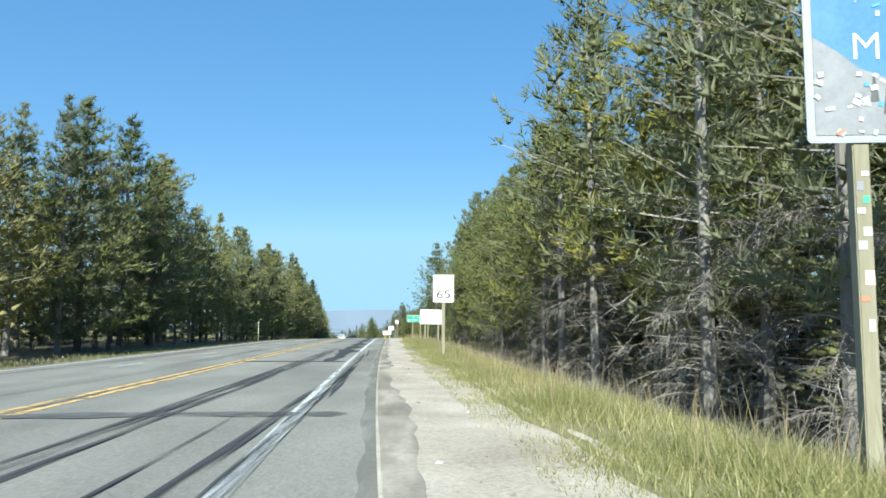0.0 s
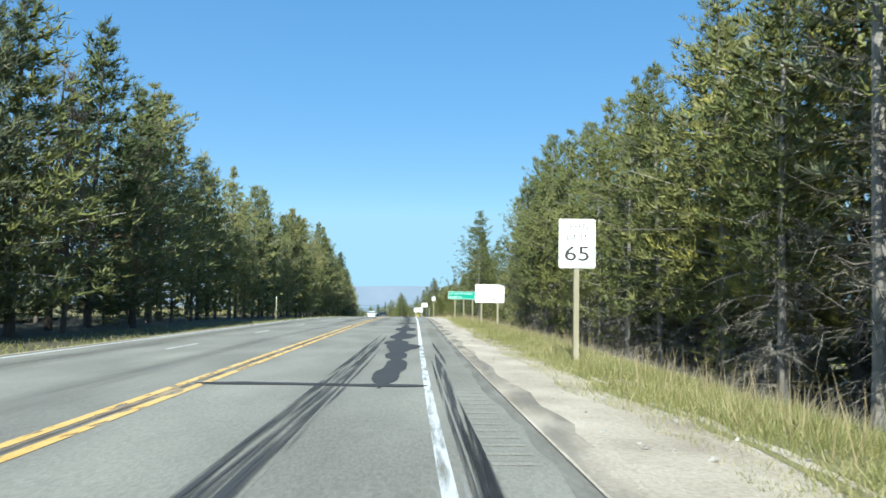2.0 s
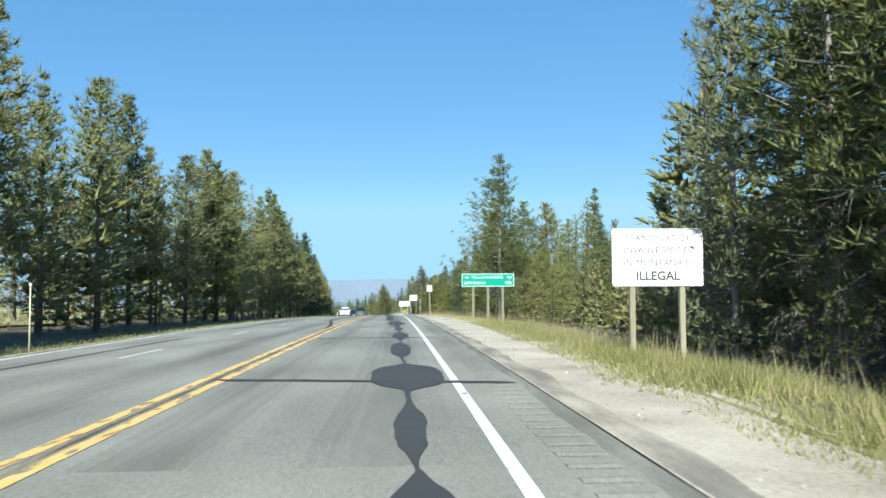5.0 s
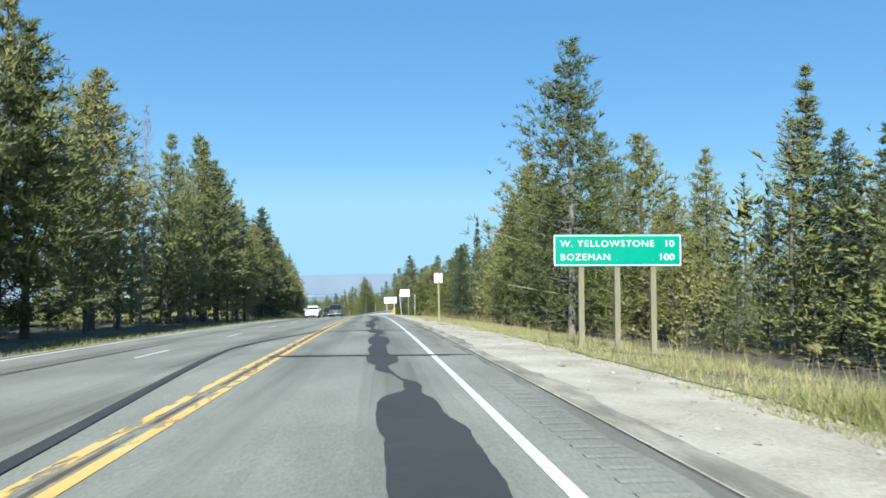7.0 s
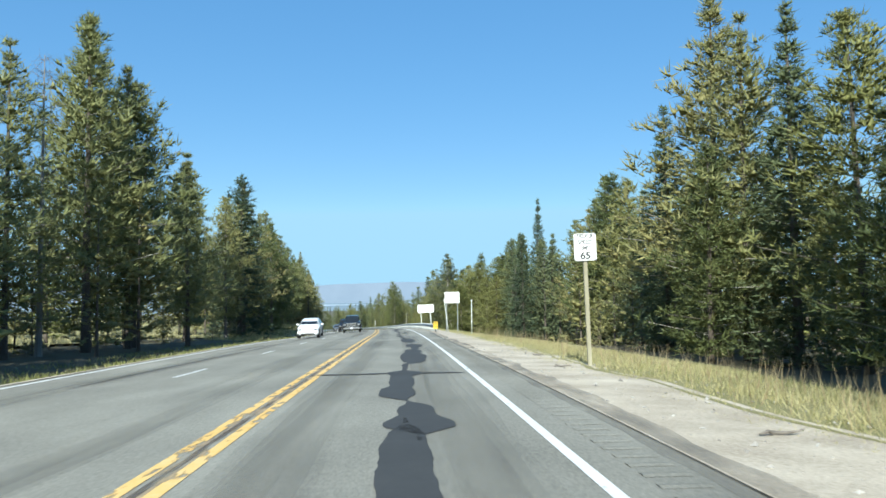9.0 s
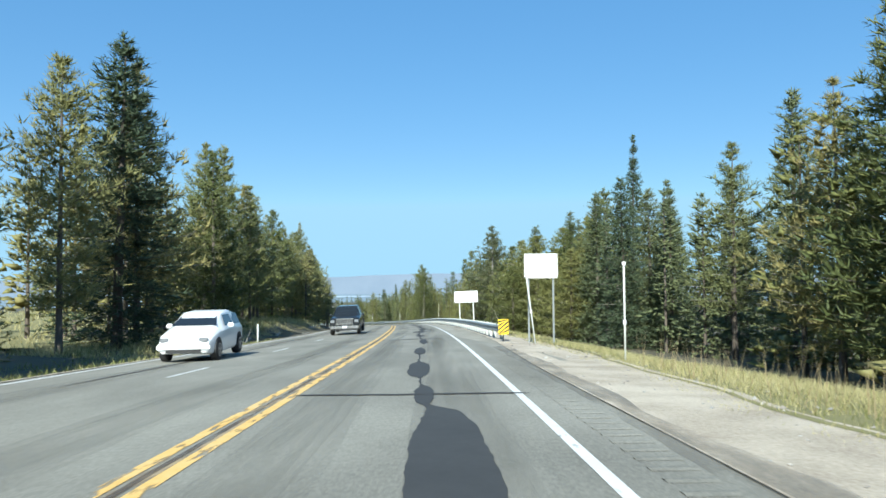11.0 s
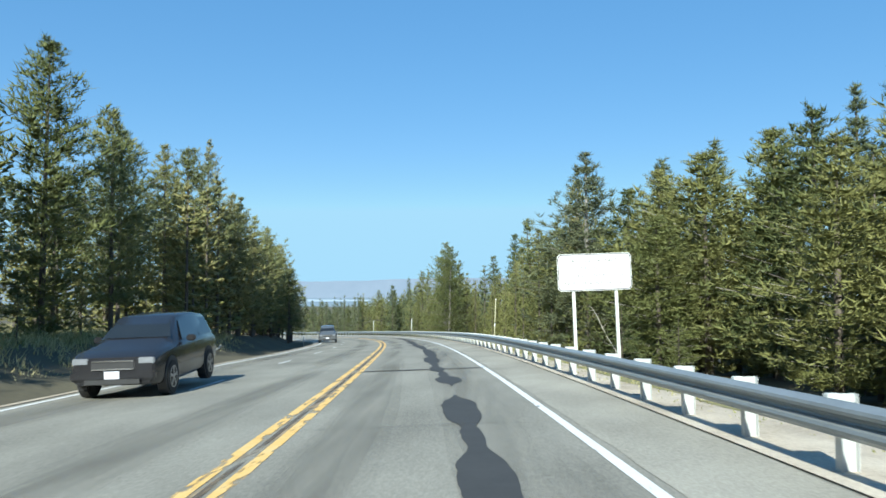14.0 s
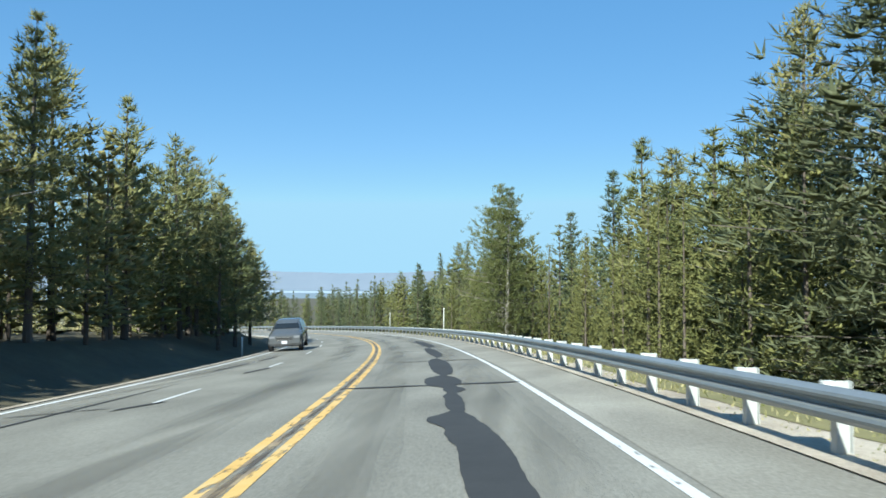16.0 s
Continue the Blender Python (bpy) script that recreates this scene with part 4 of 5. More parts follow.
RIGHT_D = [("sunny", 180, 16, 11.8, 1), ("sunny", 186, 17, 13.4, 1.05), ("sunny", 189, 17, 13.7, 1.05), ("pine", 192.5, 16.5, 11.2, 1), ("spruce", 184, 20, 10.8, 1), ("sunny", 178, 19.5, 11.2, 1), ("spruce", 203, 20, 14, .9), ("pine", 211, 20, 12.7, 1), ("spruce", 223, 16, 12.6, 1), ("spruce", 226, 21, 12.9, 1), ("spruce", 228, 20, 12.4, 1.1), ("spruce", 223, 20, 11.6, 1.1), ("spruce", 236.5, 21.1, 19.6, .62),
           ("sunny", 242, 20.2, 14.9, 1), ("spruce", 235, 17, 13.2, 1), ("sunny", 250, 20, 13, 1), ("spruce", 253, 20, 13.0, 1), ("sunny", 248, 20, 12.7, 1.1), ("sunny", 247, 15, 9.0, 1.3), ("sunny", 238, 15, 8, 1.3)]
RIGHT_E = [("sunny", 257, 20, 13.2, 1), ("sunny", 261, 20, 13.3, 1), ("pale", 277, 12.8, 15.5, 1.15), ("sunny", 275, 15.5, 12, 1.2), ("spruce", 281, 21, 15.8, .9), ("spruce", 286, 28, 19.3, 1), ("sunny", 264, 17, 12.5, 1.15), ("sunny", 262, 13, 8, 1.2), ("sunny", 269, 16, 12.4, .9), ("young", 258, 9.5, 2.2, 1.2), ("young", 251, 10, 1.6, 1.1), ("sunny", 271.5, 15.6, 8.8, 1.2),
           ("spruce", 265, 22, 13.4, 1), ("sunny", 287, 15, 11, 1.15), ("sunny", 293, 15.5, 11.6, 1.1), ("sunny", 298, 16.4, 12.8, 1.1), ("pine", 302, 15.5, 12.6, 1.05)]
RIGHT_F = [("sunny", 290, 16, 12, 1.1), ("pine", 287, 15, 15.4, 1), ("sunny", 297, 13, 9.5, 1.2), ("big", 310.5, 6.4, 11.4, 1.1), ("big", 314.5, 6.8, 12.4, 1.1), ("spruce", 313, 16, 13.5, 1), ("sunny", 307, 16, 14.7, 1.1), ("spruce", 322, 16, 11.5, 1), ("pine", 328, 11, 10.6, 1.1), ("sunny", 334, 12, 11, 1), ("spruce", 340, 11, 10.5, 1), ("pine", 346, 12, 11.2, 1.1), ("spruce", 353, 12, 10.5, 1), ("sunny", 358, 11, 8.5, 1.1),
           ("spruce", 362, 12, 9.6, 1), ("pine", 370, 12, 9.0, 1.1), ("spruce", 380, 12, 7.6, 1), ("sunny", 387, 12, 6.3, 1.1), ("spruce", 397, 12, 6, 1), ("spruce", 407, 12, 8.5, 1)]
RIGHT_D = [(k, u, o, h, w * 1.18) for k, u, o, h, w in RIGHT_D]
RIGHT_E = [(k, u, o, h, w * 1.35) for k, u, o, h, w in RIGHT_E]
for trees in (LEFT_A, LEFT_B, LEFT_C, LEFT_D, RIGHT_A, RIGHT_B, RIGHT_C, RIGHT_D, RIGHT_E, RIGHT_F):
    for row in trees:
        plant(*row)


wood_parts = {}


def proto_arrays(proto):
    out = []
    for o in proto.children:
        me = o.data
        co = np.empty(len(me.vertices) * 3, np.float32)
        me.vertices.foreach_get("co", co)
        ix = np.empty(len(me.loops), np.int32)
        me.loops.foreach_get("vertex_index", ix)
        out.append((co.reshape(-1, 3), ix.reshape(len(me.polygons), -1), me.materials[0].name))
    return out


ARRAYS = {key: [(proto["height"], proto_arrays(proto)) for proto in KIND[key]] for key in ("fill", "fill_sunny", "fill_low", "fill_fine", "fill_spruce")}


def thicket(count, u_range, off_range, top_range, keys, gap, seed):
    """Trees deeper in the wood, kept apart from those already standing; they go into one mass."""
    g = np.random.default_rng(seed)
    made = tries = 0
    while made < count and tries < count * 14:
        tries += 1
        u, off = g.uniform(*u_range), g.uniform(*off_range)
        p = ground_at(u, off)
        if any((p.x - x) ** 2 + (p.y - y) ** 2 < gap * gap for x, y in planted):
            continue
        du, do = where_on_line(np.array([p.x]), np.array([p.y]))
        if -13.5 < do[0] < 6.5:
            continue
        protos = ARRAYS[keys[int(g.integers(len(keys)))]]
        height, parts = protos[int(g.integers(len(protos)))]
        s = (g.uniform(*top_range) - float(rise(u, off))) / height
        a, w = g.uniform(0, 6.28), s * g.uniform(0.85, 1.2)
        turn = np.array([[math.cos(a) * w, -math.sin(a) * w, 0], [math.sin(a) * w, math.cos(a) * w, 0], [0, 0, s]])
        for co, ix, mt in parts:
            wood_parts.setdefault(mt, []).append((co @ turn.T + np.array(p), ix))
        planted.append((p.x, p.y))
        made += 1


F, FS, LOW, FINE, FAR = ["fill", "fill", "fill_sunny"], ["fill_sunny", "fill", "fill_sunny"], ["fill_low"], ["fill_fine"], ["fill_spruce", "fill_spruce", "fill_sunny"]
thicket(28, (15, 190), (-26, -20), (9, 13), F, 2.2, 1)
thicket(12, (15, 380), (-80, -54), (9, 13), F, 3.0, 2)
thicket(19, (25, 182), (-18.5, -16), (7, 11), F, 2.4, 17)
thicket(20, (15, 345), (-37, -27), (8, 12), F, 2.2, 4)
thicket(20, (205, 240), (-25, -19.5), (9, 12), F, 1.8, 3)
thicket(30, (240, 345), (-25, -18.5), (9, 12), F, 1.8, 24)
thicket(46, (262, 345), (-19.5, -15.2), (8.5, 12), F, 1.5, 25)
thicket(45, (12, 94), (11.5, 20), (8.5, 12), FS, 1.8, 5)
thicket(26, (14, 60), (10.3, 15), (9, 12.5), F, 1.7, 18)
thicket(12, (15, 100), (19, 34), (8, 11.5), F, 3.0, 6)
thicket(26, (88, 128), (12.5, 24), (5, 8.5), FINE, 1.8, 19)
thicket(50, (98, 180), (17, 32), (5.5, 9.5), FS, 1.8, 7)
thicket(90, (172, 305), (16, 36), (7, 12), FAR, 1.8, 8)
thicket(70, (300, 368), (9, 34), (7, 11), FAR, 1.9, 9)
thicket(120, (345, 448), (8, 34), (6, 9.5), FAR, 1.5, 20)
thicket(14, (262, 305), (15, 22), (8.5, 11), FS, 2.4, 21)
thicket(20, (190, 345), (-38, -27), (7, 11), F, 2.2, 15)
thicket(22, (215, 335), (-22, -16.5), (1.5, 3.5), LOW, 1.2, 16)
thicket(24, (274, 345), (9.5, 16), (5.5, 9), FINE, 2.6, 11)
thicket(30, (345, 460), (-40, -14), (3, 6.5), LOW, 2.0, 10)
thicket(45, (100, 180), (11.5, 17), (1.5, 4.5), LOW, 1.6, 12)
thicket(36, (15, 190), (-24, -17), (2, 5.5), LOW, 1.3, 14)
thicket(48, (10, 95), (9.5, 15), (1.5, 4.5), LOW, 1.3, 22)
thicket(26, (20, 190), (-20.5, -18.5), (1.5, 4.0), LOW, 1.5, 23)
verts, loops, sizes, slots, names, at = [], [], [], [], [], 0
for mt, pieces in wood_parts.items():
    names.append(mt)
    for co, ix in pieces:
        verts.append(co)
        loops.append((ix + at).ravel())
        sizes.append(np.full(len(ix), ix.shape[1], np.int32))
        slots.append(np.full(len(ix), len(names) - 1, np.int32))
        at += len(co)
verts, loops, sizes, slots = np.concatenate(verts), np.concatenate(loops), np.concatenate(sizes), np.concatenate(slots)
wood = bpy.data.meshes.new("deep_forest")
wood.vertices.add(len(verts))
wood.vertices.foreach_set("co", verts.astype(np.float32).ravel())
wood.loops.add(len(loops))
wood.loops.foreach_set("vertex_index", loops.astype(np.int32))
wood.polygons.add(len(sizes))
wood.polygons.foreach_set("loop_start", (np.cumsum(sizes) - sizes).astype(np.int32))
for n in names:
    wood.materials.append(bpy.data.materials[n])
wood.polygons.foreach_set("material_index", slots)
wood.update()
tagged(new("deep_forest", wood), "dense pine forest standing behind the roadside trees", "forest", "", "stuff")
for protos in KIND.values():
    for proto in protos:
        for o in list(proto.children_recursive) + [proto]:
            bpy.data.objects.remove(o)

# ---- grass ----
def blades(name, us, offs, heights, mt, seed, label, lean=0.5, width=0.012):
    g = np.random.default_rng(seed)
    n = len(us)
    p = road_point(us, offs)
    p[:, 2] = ground_z(us, offs)
    az = g.uniform(0, 6.283, n)
    side = np.stack([np.cos(az), np.sin(az), np.zeros(n)], 1) * (width * g.uniform(0.6, 1.5, n))[:, None]
    tilt = g.normal(0, lean, (n, 2))
    tip = p + np.concatenate([tilt * heights[:, None], heights[:, None]], 1)
    verts = np.stack([p - side, p + side, tip], 1).reshape(-1, 3)
    me = bpy.data.meshes.new(name)
    me.vertices.add(n * 3)
    me.vertices.foreach_set("co", verts.astype(np.float32).ravel())
    me.loops.add(n * 3)
    me.loops.foreach_set("vertex_index", np.arange(n * 3, dtype=np.int32))
    me.polygons.add(n)
    me.polygons.foreach_set("loop_start", np.arange(0, n * 3, 3, dtype=np.int32))
    me.update()
    return tagged(put(name, me, mt), label, "grass", "", "stuff")


def scatter(n, u0, u1, o0, o1, seed, clump=0.35):
    """Places thrown in clumps along a verge."""
    g = np.random.default_rng(seed)
    us, offs = g.uniform(u0, u1, n), o0 + (o1 - o0) * g.uniform(0, 1, n)
    keep = np.array([noise.noise(Vector((a * 0.55, b * 0.7, seed))) for a, b in zip(us, offs)]) + g.uniform(-0.45, 0.45, n) > -clump
    return us[keep], offs[keep]


def edge_at(us):
    return np.interp(us, US, edge)


for name, n, u0, u1, w, mt, hh, seed, wd in [("roadside_grass", 110000, 3, 50, 3.9, "grass", 0.27, 1, 0.0055), ("roadside_grass", 60000, 48, 100, 4.2, "grass", 0.36, 2, 0.010), ("dry_grass", 42000, 3, 100, 4.2, "grass_dry", 0.32, 3, 0.006),
                                            ("dry_grass", 80000, 92, 200, 6.0, "grass_dry", 0.22, 4, 0.007), ("roadside_grass", 30000, 95, 200, 6.5, "grass", 0.2, 5, 0.008), ("dry_grass", 26000, 188, 330, 7.0, "grass_dry", 0.2, 6, 0.018), ("roadside_grass", 26000, 188, 330, 8.0, "grass", 0.24, 7, 0.018)]:
    us, t = scatter(n, u0, u1, 0, 1, seed, 0.12)
    offs = edge_at(us) - 0.45 + t ** 1.1 * w
    g = np.random.default_rng(seed + 50)
    hs = hh * g.uniform(0.45, 1.35, len(us)) * np.clip(0.3 + (offs - edge_at(us)) * 0.55, 0.22, 1) * (1 + 0.45 * np.array([noise.noise(Vector((a * 0.35, b * 0.8, 3.0))) for a, b in zip(us, offs)]))
    blades(name, us, offs, hs, M[mt], seed, "tall green and straw grass along the gravel" if mt == "grass" else "dry straw-coloured grass beside the road", width=wd)
g = np.random.default_rng(5)
us = g.uniform(8, 180, 2600)
blades("grass_heads", us, edge_at(us) + g.uniform(0.6, 3.4, 2600), g.uniform(0.6, 0.95, 2600), M["seed"], 8, "tall grass stalks with pale seed heads", 0.2, 0.007)
# brown blades stand in for the shaded foot of the grass by the wood
us, t = scatter(16000, 4, 96, 0, 1, 18, 0.05)
offs = edge_at(us) + 2.6 + 2.6 * t
blades("forest_edge_tufts", us, offs, 0.42 * np.random.default_rng(6).uniform(0.3, 1.5, len(us)), M["twig"], 19, "brown tufts that put shade into the grass by the wood", width=0.006)
us, offs = scatter(30000, 15, 212, -15.5, -11.0, 11, 0.1)
blades("verge_grass", us, offs, 0.16 * np.random.default_rng(3).uniform(0.4, 1.4, len(us)), M["grass"], 12, "short green grass on the shaded verge", width=0.018)
us, offs = scatter(36000, 20, 360, -46, -22, 13, 0.2)
blades("clearing_grass", us, offs, 0.5 * np.random.default_rng(3).uniform(0.4, 1.4, len(us)), M["grass_dry"], 14, "sunlit dry grass between the trunks", width=0.04)

us, offs = scatter(26000, 192, 275, -19.5, -12.6, 15, 0.0)
blades("bank_grass", us, offs, 0.4 * np.random.default_rng(3).uniform(0.3, 1.5, len(us)) * smooth01(-offs, 12.8, 14.8), M["grass_dry"], 16, "tall dry grass on top of the soil bank", width=0.02)
us, offs = scatter(12000, 192, 275, -19.5, -14.6, 16, -0.1)
blades("bank_brush", us, offs, 0.6 * np.random.default_rng(4).uniform(0.3, 1.4, len(us)), M["grass"], 17, "green brush on top of the soil bank", width=0.016)

# stones and twigs on the gravel
g = np.random.default_rng(21)
sv, sf = [], []
for _ in range(2600):
    u, o = g.uniform(2, 190), g.uniform(1.5, 4.6)
    c, r = np.array(ground_at(u, o)) + (0, 0, 0.03), 0.008 + 0.04 * g.uniform() ** 3
    q = g.normal(0, 1, (6, 3)) * 0.25 + np.array([[1, 0, 0], [-1, 0, 0], [0, 1, 0], [0, -1, 0], [0, 0, .7], [0, 0, -.7]])
    i = len(sv)
    sv.extend(c + q * r)
    sf += [(i + a, i + b, i + t) for t in (4, 5) for a, b in ((0, 2), (2, 1), (1, 3), (3, 0))]
tagged(put("loose_stones", mesh_of("loose_stones", sv, sf), M["rock"]), "small loose stones strewn on the gravel", "stones", "", "stuff")


def debris(name, u, off, length, turn, label):
    g = np.random.default_rng(int(u * 10))
    pts = np.stack([np.linspace(-length / 2, length / 2, 6), g.normal(0, 0.04, 6), 0.05 + np.abs(g.normal(0, 0.02, 6))], 1)
    paths = [(pts, [0.012, 0.022, 0.025, 0.022, 0.016, 0.006])] + [([pts[k], pts[k] + g.normal(0, 0.07, 3) * (1, 1, 0.3) + (0, 0, .01)], [0.01, 0.004]) for k in (1, 2, 3, 4)]
    return tagged(put(name, sticks(name, paths, 5), M["twig"], m=stand(u, off, turn)), label, "branch")


for u, o, ln, tn in [(41.5, 3.0, 1.1, -5), (45, 2.6, .6, 20), (143.5, 2.5, .5, 10), (149, 2.9, .4, -20), (212.3, 0.95, .45, 30), (104, 2.4, .5, 5), (132.6, 2.6, .6, 15)]:
    debris("fallen_branch", u, o, ln, tn, "dry broken branch lying beside the road")


# ---- signs ----
def rounded_board(w, h, t, r=0.05):
    bm = bmesh.new()
    pts = []
    for cx, cz, a0 in ((w / 2 - r, h / 2 - r, 0), (-w / 2 + r, h / 2 - r, 90), (-w / 2 + r, -h / 2 + r, 180), (w / 2 - r, -h / 2 + r, 270)):
        for k in range(5):
            a = radians(a0 + 22.5 * k)
            pts.append((cx + r * math.cos(a), cz + r * math.sin(a)))
    front = [bm.verts.new((x, -t / 2, z)) for x, z in pts]
    back = [bm.verts.new((x, t / 2, z)) for x, z in pts]
    bm.faces.new(front)
    bm.faces.new(back[::-1])
    n = len(pts)
    for i in range(n):
        bm.faces.new((front[(i + 1) % n], front[i], back[i], back[(i + 1) % n]))
    bmesh.ops.recalc_face_normals(bm, faces=bm.faces)
    return bm


def border_bm(w, h, band, inset, y, r=0.05):
    """A thin printed frame just proud of the board."""
    bm = bmesh.new()
    rings = []
    for d in (inset, inset + band):
        rr, ring = max(r - d * 0.5, 0.01), []
        for cx, cz, a0 in ((w / 2 - d - rr, h / 2 - d - rr, 0), (-w / 2 + d + rr, h / 2 - d - rr, 90), (-w / 2 + d + rr, -h / 2 + d + rr, 180), (w / 2 - d - rr, -h / 2 + d + rr, 270)):
            for k in range(5):
                a = radians(a0 + 22.5 * k)
                ring.append(bm.verts.new((cx + rr * math.cos(a), y, cz + rr * math.sin(a))))
        rings.append(ring)
    n = len(rings[0])
    for i in range(n):
        bm.faces.new((rings[0][i], rings[0][(i + 1) % n], rings[1][(i + 1) % n], rings[1][i]))
    return bm


def lettering(text, cap, x, z, y, mt, parent, align="CENTER", stretch=1.0, bold=0.0, spacing=1.0):
    cu = bpy.data.curves.new("lettering", "FONT")
    cu.body, cu.size, cu.align_x, cu.align_y = text, cap / 0.70, align, "CENTER"
    cu.offset, cu.resolution_u, cu.extrude, cu.space_character = bold, 3, 0.0015, spacing
    tmp = bpy.data.objects.new("lettering", cu)
    scene.collection.objects.link(tmp)
    me = bpy.data.meshes.new_from_object(tmp.evaluated_get(bpy.context.evaluated_depsgraph_get()))
    bpy.data.objects.remove(tmp)
    me.materials.clear()
    return put("lettering", me, mt, parent, m=Matrix.Translation((x, y, z)) @ Matrix.Rotation(radians(90), 4, "X") @ Matrix.Diagonal((stretch, 1, 1, 1)))


def sign(name, u, off, w, h, bottom, posts, label, board="sign_white", frame_colour="sign_black", turn=0.0, post=("wood", 0.13, 0.13), lean=0.0, frame_band=0.016, extend=0.15, corner=0.05):
    """A board on posts; bottom: its lower edge over the road's line."""
    root = empty(name, stand(u, off, turn) @ Matrix.Rotation(radians(lean), 4, "Y"), label, "sign")
    base = float(rise(u, off))
    zc = bottom - base + h / 2
    bd = part("board", rounded_board(w, h, 0.012, corner), M[board], root, m=Matrix.Translation((0, -0.09, zc)))
    part("border", border_bm(w, h, frame_band, 0.018, 0, corner), M[frame_colour], bd, m=Matrix.Translation((0, -0.0085, 0)))
    mt, px, py = post
    for x in posts:
        part("post", box_bm(px, py, zc + h / 2 - extend + 0.8, (0, 0, (zc + h / 2 - extend - 0.8) / 2), 0.012), M[mt], root, m=Matrix.Translation((x, 0, 0)))
        for dz in (-0.3, 0.3):
            part("bolt", rod_bm(0.012, 0.012, (0, -0.006, 0), (0, -0.016, 0), 6), M["galv"], bd, m=Matrix.Translation((x, 0, dz * h)))
    return bd


Y = -0.0095
b = sign("speed_limit_sign", 36.0, 3.77, 0.914, 1.219, 2.28, [0.0], "white speed limit sign on a single wooden post")
lettering("SPEED", 0.15, 0, 0.41, Y, M["sign_black"], b, stretch=1.0, bold=0.0)
lettering("LIMIT", 0.15, 0, 0.14, Y, M["sign_black"], b, stretch=1.05, bold=0.0)
lettering("65", 0.36, 0, -0.27, Y, M["sign_black"], b, stretch=1.3, bold=0.002)
b = sign("notice_sign", 74.0, 5.45, 2.25, 1.40, 1.53, [-0.62, 0.62], "large white notice board on two wooden posts")
lettering("TRANSPORT OF", 0.15, 0, 0.46, Y, M["sign_black"], b, spacing=1.08)
lettering("INVASIVE SPECIES", 0.16, 0, 0.16, Y, M["sign_black"], b, stretch=0.95)
lettering("IN MONTANA IS", 0.16, 0, -0.14, Y, M["sign_black"], b)
lettering("ILLEGAL", 0.21, 0, -0.46, Y, M["sign_black"], b, bold=0.008)
b = sign("distance_sign", 112.2, 6.15, 3.98, 0.99, 2.36, [-1.12, 0.0, 1.12], "green distance sign with white letters on three posts", "sign_green", "sign_white", turn=-6, post=("wood", 0.17, 0.15), frame_band=0.03)
lettering("W. YELLOWSTONE", 0.20, -1.78, 0.20, Y, M["sign_white"], b, "LEFT", 1.06, -0.002, 1.16)
lettering("10", 0.20, 1.78, 0.20, Y, M["sign_white"], b, "RIGHT", 1.2, 0.0)
lettering("BOZEMAN", 0.20, -1.78, -0.22, Y, M["sign_white"], b, "LEFT", 1.06, -0.002, 1.14)
lettering("100", 0.20, 1.78, -0.22, Y, M["sign_white"], b, "RIGHT", 1.2, 0.0)
b = sign("truck_speed_limit_sign", 144.3, 3.43, 0.61, 0.74, 2.80, [0.0], "white truck speed limit sign on a tall wooden post", lean=-1.5, frame_band=0.012, post=("wood", 0.105, 0.105), extend=0.1)
for text, z in (("TRUCK", 0.29), ("SPEED", 0.13), ("LIMIT", -0.03)):
    lettering(text, 0.105, 0, z, Y, M["sign_black"], b, bold=0.003)
lettering("65", 0.18, 0, -0.24, Y, M["sign_black"], b, stretch=1.15, bold=0.008)
sign("blank_notice_sign", 190.8, 3.2, 1.35, 1.0, 2.62, [-0.5, 0.5], "plain white notice board on two thin posts", post=("galv", 0.07, 0.06))
b = sign("watercraft_sign", 244.5, 4.6, 2.70, 1.34, 2.50, [-0.78, 0.78], "white watercraft inspection sign on two pale posts", lean=-2.0, post=("post_paint", 0.11, 0.1), frame_band=0.032, corner=0.15)
for text, z in (("ALL WATERCRAFT", 0.40), ("MUST BE INSPECTED", 0.135), ("BEFORE ENTERING ANY", -0.135), ("MONTANA WATERWAY", -0.40)):
    lettering(text, 0.14, 0, z, Y, M["sign_black"], b, stretch=1.0)

M["sticker_grey"] = material("faded_board", [(0.30, 0.31, 0.33), (0.40, 0.41, 0.42)], 0.5, 3, 30, 0)
# the picture board passed first: sky, a pale mountain, dark firs, stickers
b = sign("welcome_sign", 10.2, 6.68, 3.0, 1.75, 2.88, [-1.0, 1.0], "worn picture board with a mountain scene and stickers", frame_colour="sticker_grey", board="sticker_grey", turn=-10, post=("wood", 0.155, 0.155), frame_band=0.05, extend=1.72)
M["scene_sky"] = material("printed_sky", [(0.04, 0.15, 0.33), (0.13, 0.27, 0.44)], 0.4, 1.0, 20, 0)
M["scene_snow"] = patchy(material("printed_mountain", [(0.16, 0.165, 0.18), (0.34, 0.34, 0.35)], 0.5, 3.0, 14, 0), 4.0, 0.2, 0.35)
M["scene_fir"] = material("printed_firs", [(0.05, 0.055, 0.05), (0.13, 0.125, 0.115)], 0.5, 6.0, 24, 0)


def cut(points, mt, y, name, label=""):
    bm = bmesh.new()
    bm.faces.new([bm.verts.new((x, y, z)) for x, z in points])
    return part(name, bm, M[mt], b, label)


